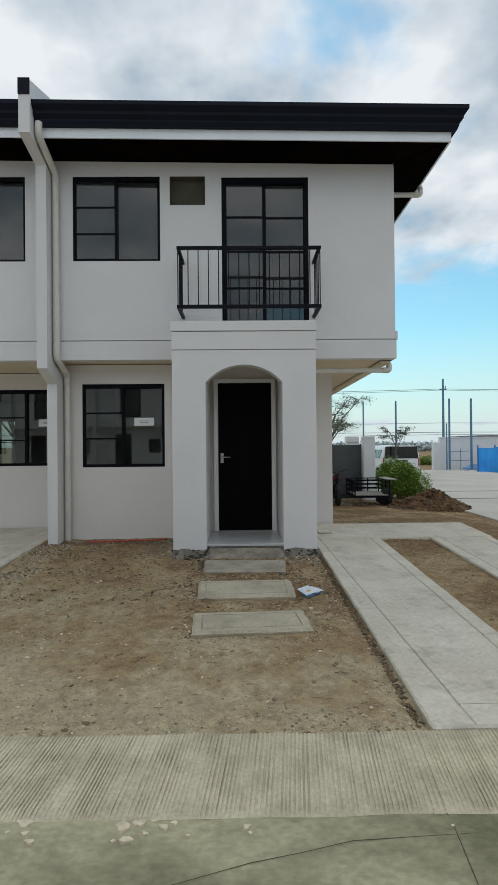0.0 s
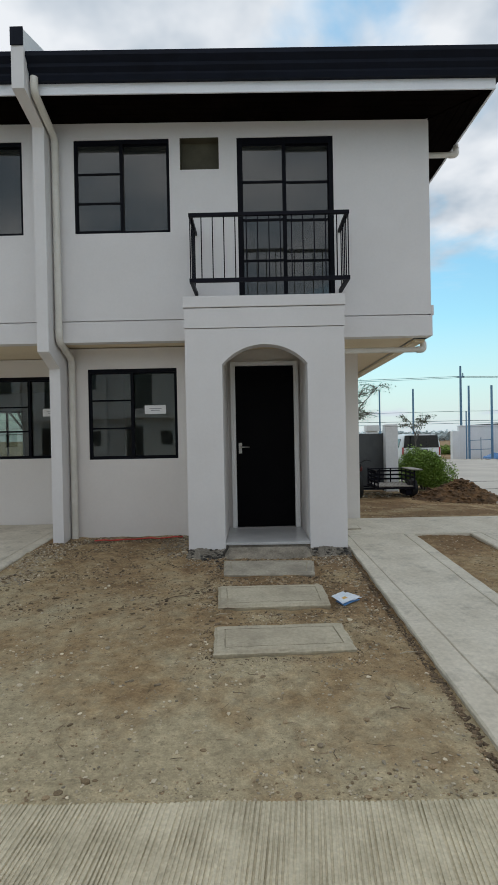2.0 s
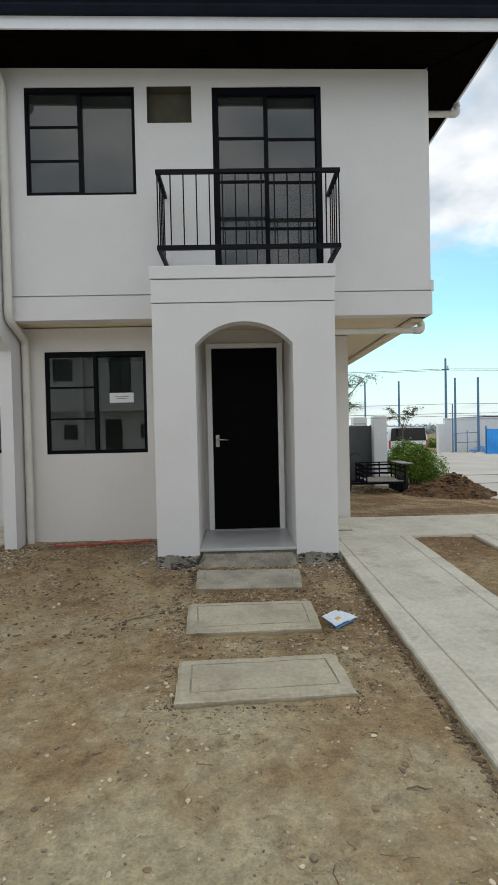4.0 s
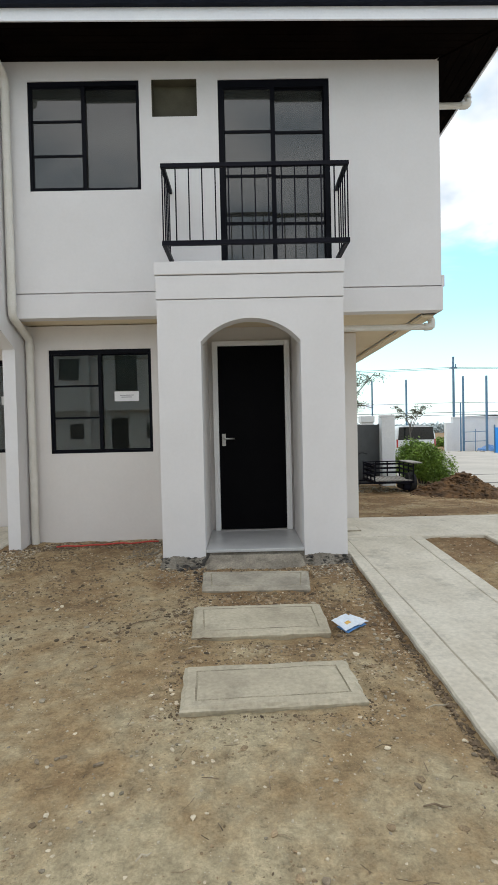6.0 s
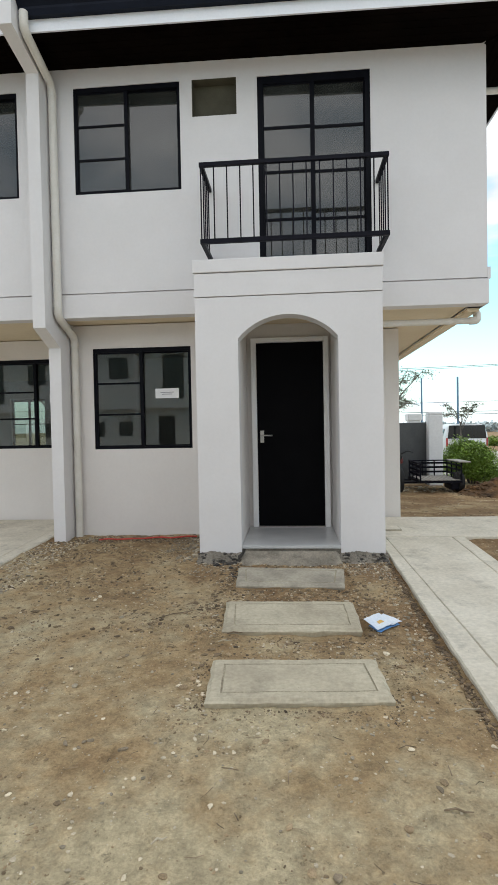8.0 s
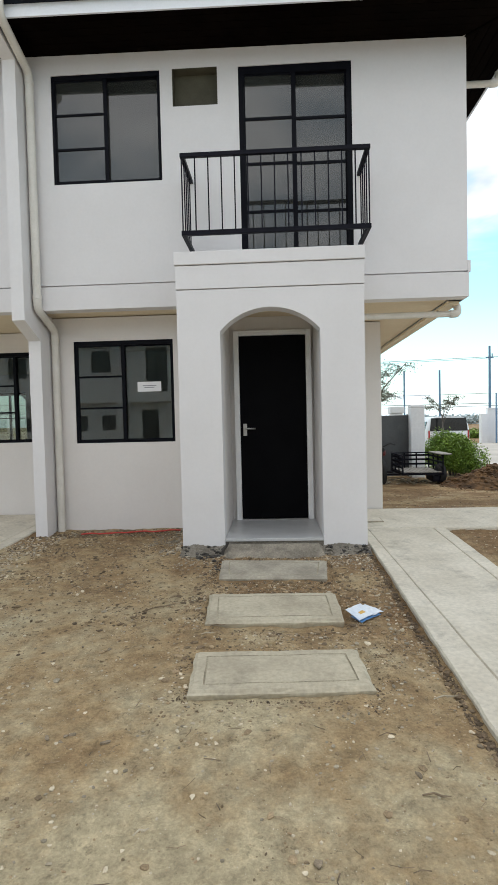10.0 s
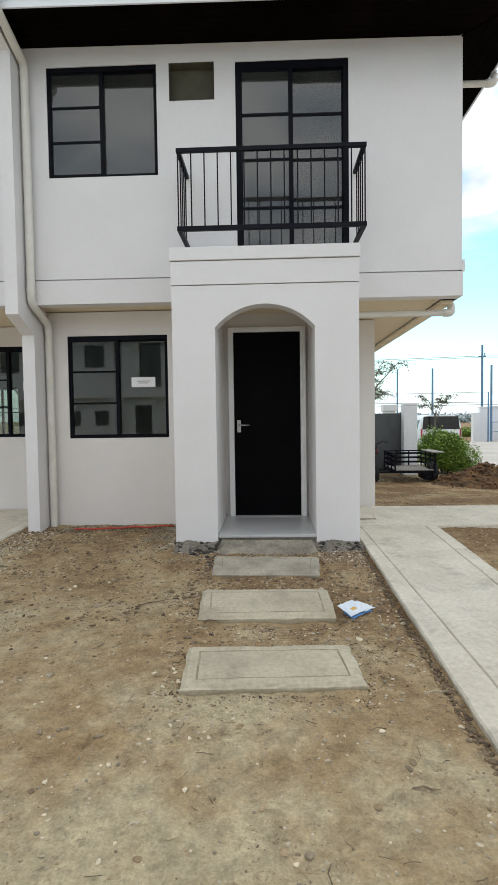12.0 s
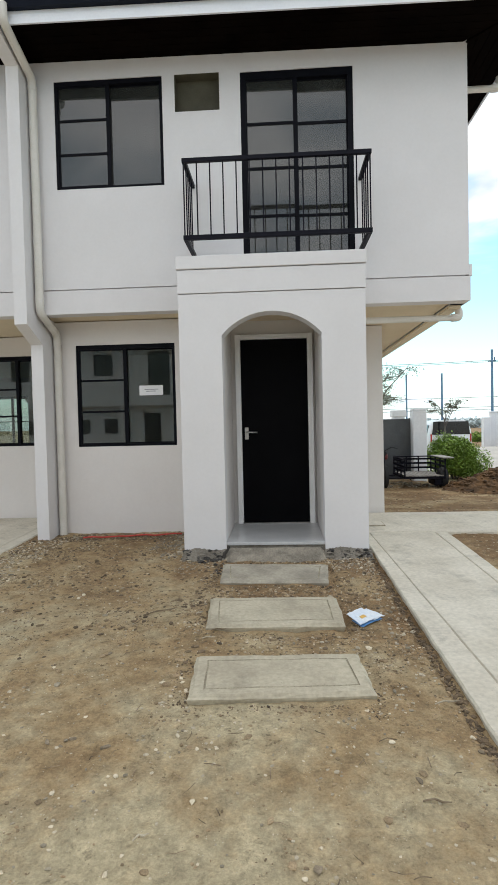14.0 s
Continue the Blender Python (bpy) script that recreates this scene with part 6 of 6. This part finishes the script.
# boundary wall, fences, poles and wires beyond the road
bw = thing("boundary_wall", "white rendered boundary wall with end piers", "wall", at=(12.77, 33.2, -0.03))
part("pier", box(-0.75, -0.35, -0.2, 0.2, -0.1, 1.75, bevel=0.02), WHITE, bw)
part("wall_panel", box(-0.349, 3.6, -0.12, 0.12, -0.1, 2.02, bevel=0.01), WHITE, bw)
part("coping", box(-0.36, 3.62, -0.17, 0.17, 2.021, 2.09, bevel=0.01), WHITE, bw)
bl = thing("sheet_hoarding", "bright blue sheet hoarding along the road", "hoarding", at=(13.0, 28.9, -0.05))
for k in range(7):
    bm = bmesh.new()
    n = 10
    x0 = 0.95 * k
    top = 1.46 + 0.05 * math.sin(k * 2.3)
    a = [(bm.verts.new((x0 + 0.94 * i / n, 0.03 * math.sin(i * 2.1 + k), 0.0)), bm.verts.new((x0 + 0.94 * i / n, 0.03 * math.sin(i * 1.7 + k), top - 0.03 * math.sin(math.pi * i / n))), bm.verts.new((x0 + 0.94 * i / n, 0.02 + 0.03 * math.sin(i * 1.7 + k), top - 0.03 * math.sin(math.pi * i / n))), bm.verts.new((x0 + 0.94 * i / n, 0.02 + 0.03 * math.sin(i * 2.1 + k), 0.0))) for i in range(n + 1)]
    for p, q in zip(a, a[1:]):
        for i in range(4):
            bm.faces.new((p[i], q[i], q[(i + 1) % 4], p[(i + 1) % 4]))
    part("sheet", bm, BLUE, bl)
    part("post", box(x0 - 0.03, x0 + 0.03, 0.06, 0.12, -0.1, 1.6), POLE, bl)
sh = thing("site_building", "low pale building with a dark roof edge and openings", "building", at=(17.2, 38.0, 0.0))
part("wall", holed_wall(0, 12, -0.1, 2.0, 0, 0.2, ((0.5, 2.0, 1.2, 1.7), (2.8, 4.4, 1.2, 1.7), (5.2, 6.8, 1.2, 1.7), (7.6, 9.2, 1.2, 1.7))), WHITE, sh)
part("back_wall", box(0, 12, 4, 4.2, -0.1, 2.0), WHITE, sh)
part("roof", box(-0.4, 12.4, -0.5, 4.5, 2.001, 2.22, bevel=0.02), FENCE, sh, "grey roof edge")
tp = thing("tarpaulin", "crumpled dark blue tarpaulin on the ground", "tarpaulin", at=(13.95, 31.5, 0.0))
bm = bmesh.new()
bmesh.ops.create_icosphere(bm, subdivisions=3, radius=1.0)
for v in bm.verts:
    r = 1 + 0.35 * noise.noise(v.co * 2.3)
    v.co = Vector((v.co.x * 0.7 * r, v.co.y * 0.4 * r, max(-0.05, v.co.z * 0.38 * r)))
part("sheet", bm, PACK_B, tp)
pf = thing("pipe_frame", "thin grey steel pipe frame before the boundary wall", "frame", at=(13.05, 31.4, 0.0))
for x in (-0.62, 0.0, 0.62):
    part("upright", tube([(x, 0, -0.1), (x, 0, 1.32 - 0.25 * abs(x))], 0.022, 8), POLE, pf)
for z in (0.62, 1.16):
    part("bar", tube([(-0.66, 0, z), (0.66, 0, z + 0.03)], 0.018, 8), POLE, pf)
lumps("rubble", heap(150, 91, 11.9, 14.6, 30.3, 31.6, 0.03, 0.13), RUBBLE, 46, "grey building rubble at the far edge of the road", "rubble")
lumps("rubble", heap(260, 92, 5.15, 5.6, 9.2, 16.5, 0.008, 0.03), CHIP, 47, "pale loose chips along the edge of the side street", "rubble")
for x, y, h, r in ((9.95, 34.0, 4.42, 0.07), (7.85, 34.0, 4.4, 0.06), (12.545, 31.8, 4.36, 0.07), (12.22, 31.4, 2.85, 0.045), (13.52, 31.0, 4.29, 0.075)):
    ob = part("steel_post", tube([(0, 0, -0.2), (0, 0, h * 0.5), (0, 0, h)], [r * 0.95, r * 0.88, r * 0.8], 12), POLE)
    ob.location = (x, y, 0)
    tagged(ob, "tall bare grey steel post beyond the road", "post", "steel posts beyond the road")
up = thing("utility_pole", "tall slim utility pole carrying wires", "utility pole", at=(17.22, 45.0, -0.32))
part("pole", tube([(0, 0, -0.2), (0, 0, 4), (0, 0, 7.5)], [0.11, 0.10, 0.08], 12), POLE, up)
part("cross_arm", box(-0.3, 0.3, -0.04, 0.04, 6.55, 6.62), POLE, up)
part("insulator", tube([(0.2, 0, 6.621), (0.2, 0, 6.9)], 0.045, 8), POLE, up)
wr = thing("overhead_wires", "thin dark overhead wires between poles", "wires", at=(0, 45.0, -0.13))
for za, zb, sag, r in ((6.3, 6.45, 0.5, 0.018), (6.2, 6.35, 0.6, 0.014), (3.6, 3.55, 0.25, 0.016), (2.85, 2.75, 0.1, 0.02), (2.5, 2.55, 0.15, 0.016)):
    pts = [(-30 + 47.3 * k / 12, 0.05, za + (zb - za) * k / 12 - sag * 4 * (k / 12) * (1 - k / 12) * 0.5) for k in range(13)] + [(17.3 + 45 * k / 10, 0.05, zb - sag * 4 * (k / 10) * (1 - k / 10) * 0.5) for k in range(1, 11)]
    part("wire", tube(pts, r, 5), IRON, wr)


# ---- across the street and behind the row ----
def far_house():
    h = thing("house", "white two-storey row house across the street", "house", "houses across the street", at=(0, 0, 0))
    W = 4.85
    uw, ud, lw, lw2, ld = (0.45, 1.35, 3.95, 4.95), (2.65, 3.65, 3.0, 5.05), (0.40, 1.05, 1.25, 1.95), (1.75, 2.35, 1.25, 1.95), (3.2, 4.0, 0.2, 2.2)
    part("wall", holed_wall(0, W, 2.8, 5.3, 0, 0.15, (uw, ud)), PAINT, h)
    part("wall", holed_wall(0, W, -0.2, 2.55, 0.4, 0.55, (lw, lw2, ld)), PAINT, h)
    part("belt_course", box(0, W, -0.03, 0.55, 2.551, 2.799), PAINT, h)
    part("side_wall", box(0, 0.14, 0.56, 6.4, -0.2, 5.3), PAINT, h)
    part("side_wall", box(W - 0.14, W, 0.56, 6.4, -0.2, 5.3), PAINT, h)
    part("back_wall", box(0, W, 6.401, 6.55, -0.2, 5.3), PAINT, h)
    part("room_floor", box(0.15, W - 0.15, 0.56, 6.3, 0.0, 0.19), CONC, h)
    part("room_floor", box(0.15, W - 0.15, 0.56, 6.3, 2.551, 2.7), CONC, h)
    for a, y in ((uw, 0), (ud, 0), (lw, 0.4), (lw2, 0.4)):
        w = new("window")
        w.parent = h
        part("window_frame", frame_bars(*a, y + 0.02, y + 0.09, 0.05), BLACK, w)
        part("glazing_bar", box((a[0] + a[1]) / 2 - 0.02, (a[0] + a[1]) / 2 + 0.02, y + 0.03, y + 0.07, a[2] + 0.05, a[3] - 0.05), BLACK, w)
        part("pane", box(a[0] + 0.04, a[1] - 0.04, y + 0.046, y + 0.052, a[2] + 0.04, a[3] - 0.04), VANG, w)
    part("door_leaf", box(ld[0], ld[1], 0.45, 0.5, ld[2], ld[3]), DOOR, h)
    part("pilaster", box(-0.08, 0.08, -0.25, -0.031, -0.2, 5.5), PAINT, h)
    part("soffit", box(0, W, -0.58, 6.9, 5.301, 5.33), SOFFIT, h)
    part("fascia", box(0, W, -0.62, -0.581, 5.301, 5.48), FASCIA, h)
    part("gutter", box(0, W, -0.78, -0.621, 5.45, 5.75, bevel=0.03), NAVY, h)
    part("roof", hip_roof(0, W, -0.62, 6.95, 5.72, radians(18), False, False), NAVY, h)
    return h


fh = far_house()
fh.matrix_basis = pose(2.6, -10.6, 0.06, 0, 0, 180)
for k in (-2, -1, 1, 2, 3):
    copy_thing(fh, pose(2.6 - 4.86 * k, -10.6, 0.06, 0, 0, 180))
for i, (x, y, hh) in enumerate(((-8.5, 24, 5.0), (-11.5, 27, 6.0), (-14.5, 24, 5.5))):
    tree("tree", x, y, 0.0, hh, 2.2, 20 + i, 2600, 0.16, LEAF, "leafy green tree behind the row of houses")


hedge = thing("hedge", "far green scrub beyond the road", "hedge", at=(13.0, 41.0, -0.3))
mesh_of("foliage", leaves(5000, 77, lambda r: Vector((r.uniform(-2.4, 2.4), r.uniform(-0.5, 0.5), 0.95 * r.random() ** 0.8 * (0.8 + 0.25 * math.sin(r.random() * 9)))), 0.16), LEAF, hedge)

# added tree line that hides the bare horizon, its leaves paled as by haze
line = tagged(new("far_trees"), "line of far trees added along the horizon, haze in their colour", "trees", kind="structure")
mesh_of("foliage", leaves(9000, 91, lambda r: (lambda x: Vector((x, 118 + r.uniform(-4, 4), r.random() ** 0.7 * (1.75 + 0.45 * noise.noise((x * 0.23, 0.0, 0.0)) + 0.35 * noise.noise((x * 0.9, 3.0, 0.0))))))(r.uniform(2, 95)), 0.75), LEAF_FAR, line)
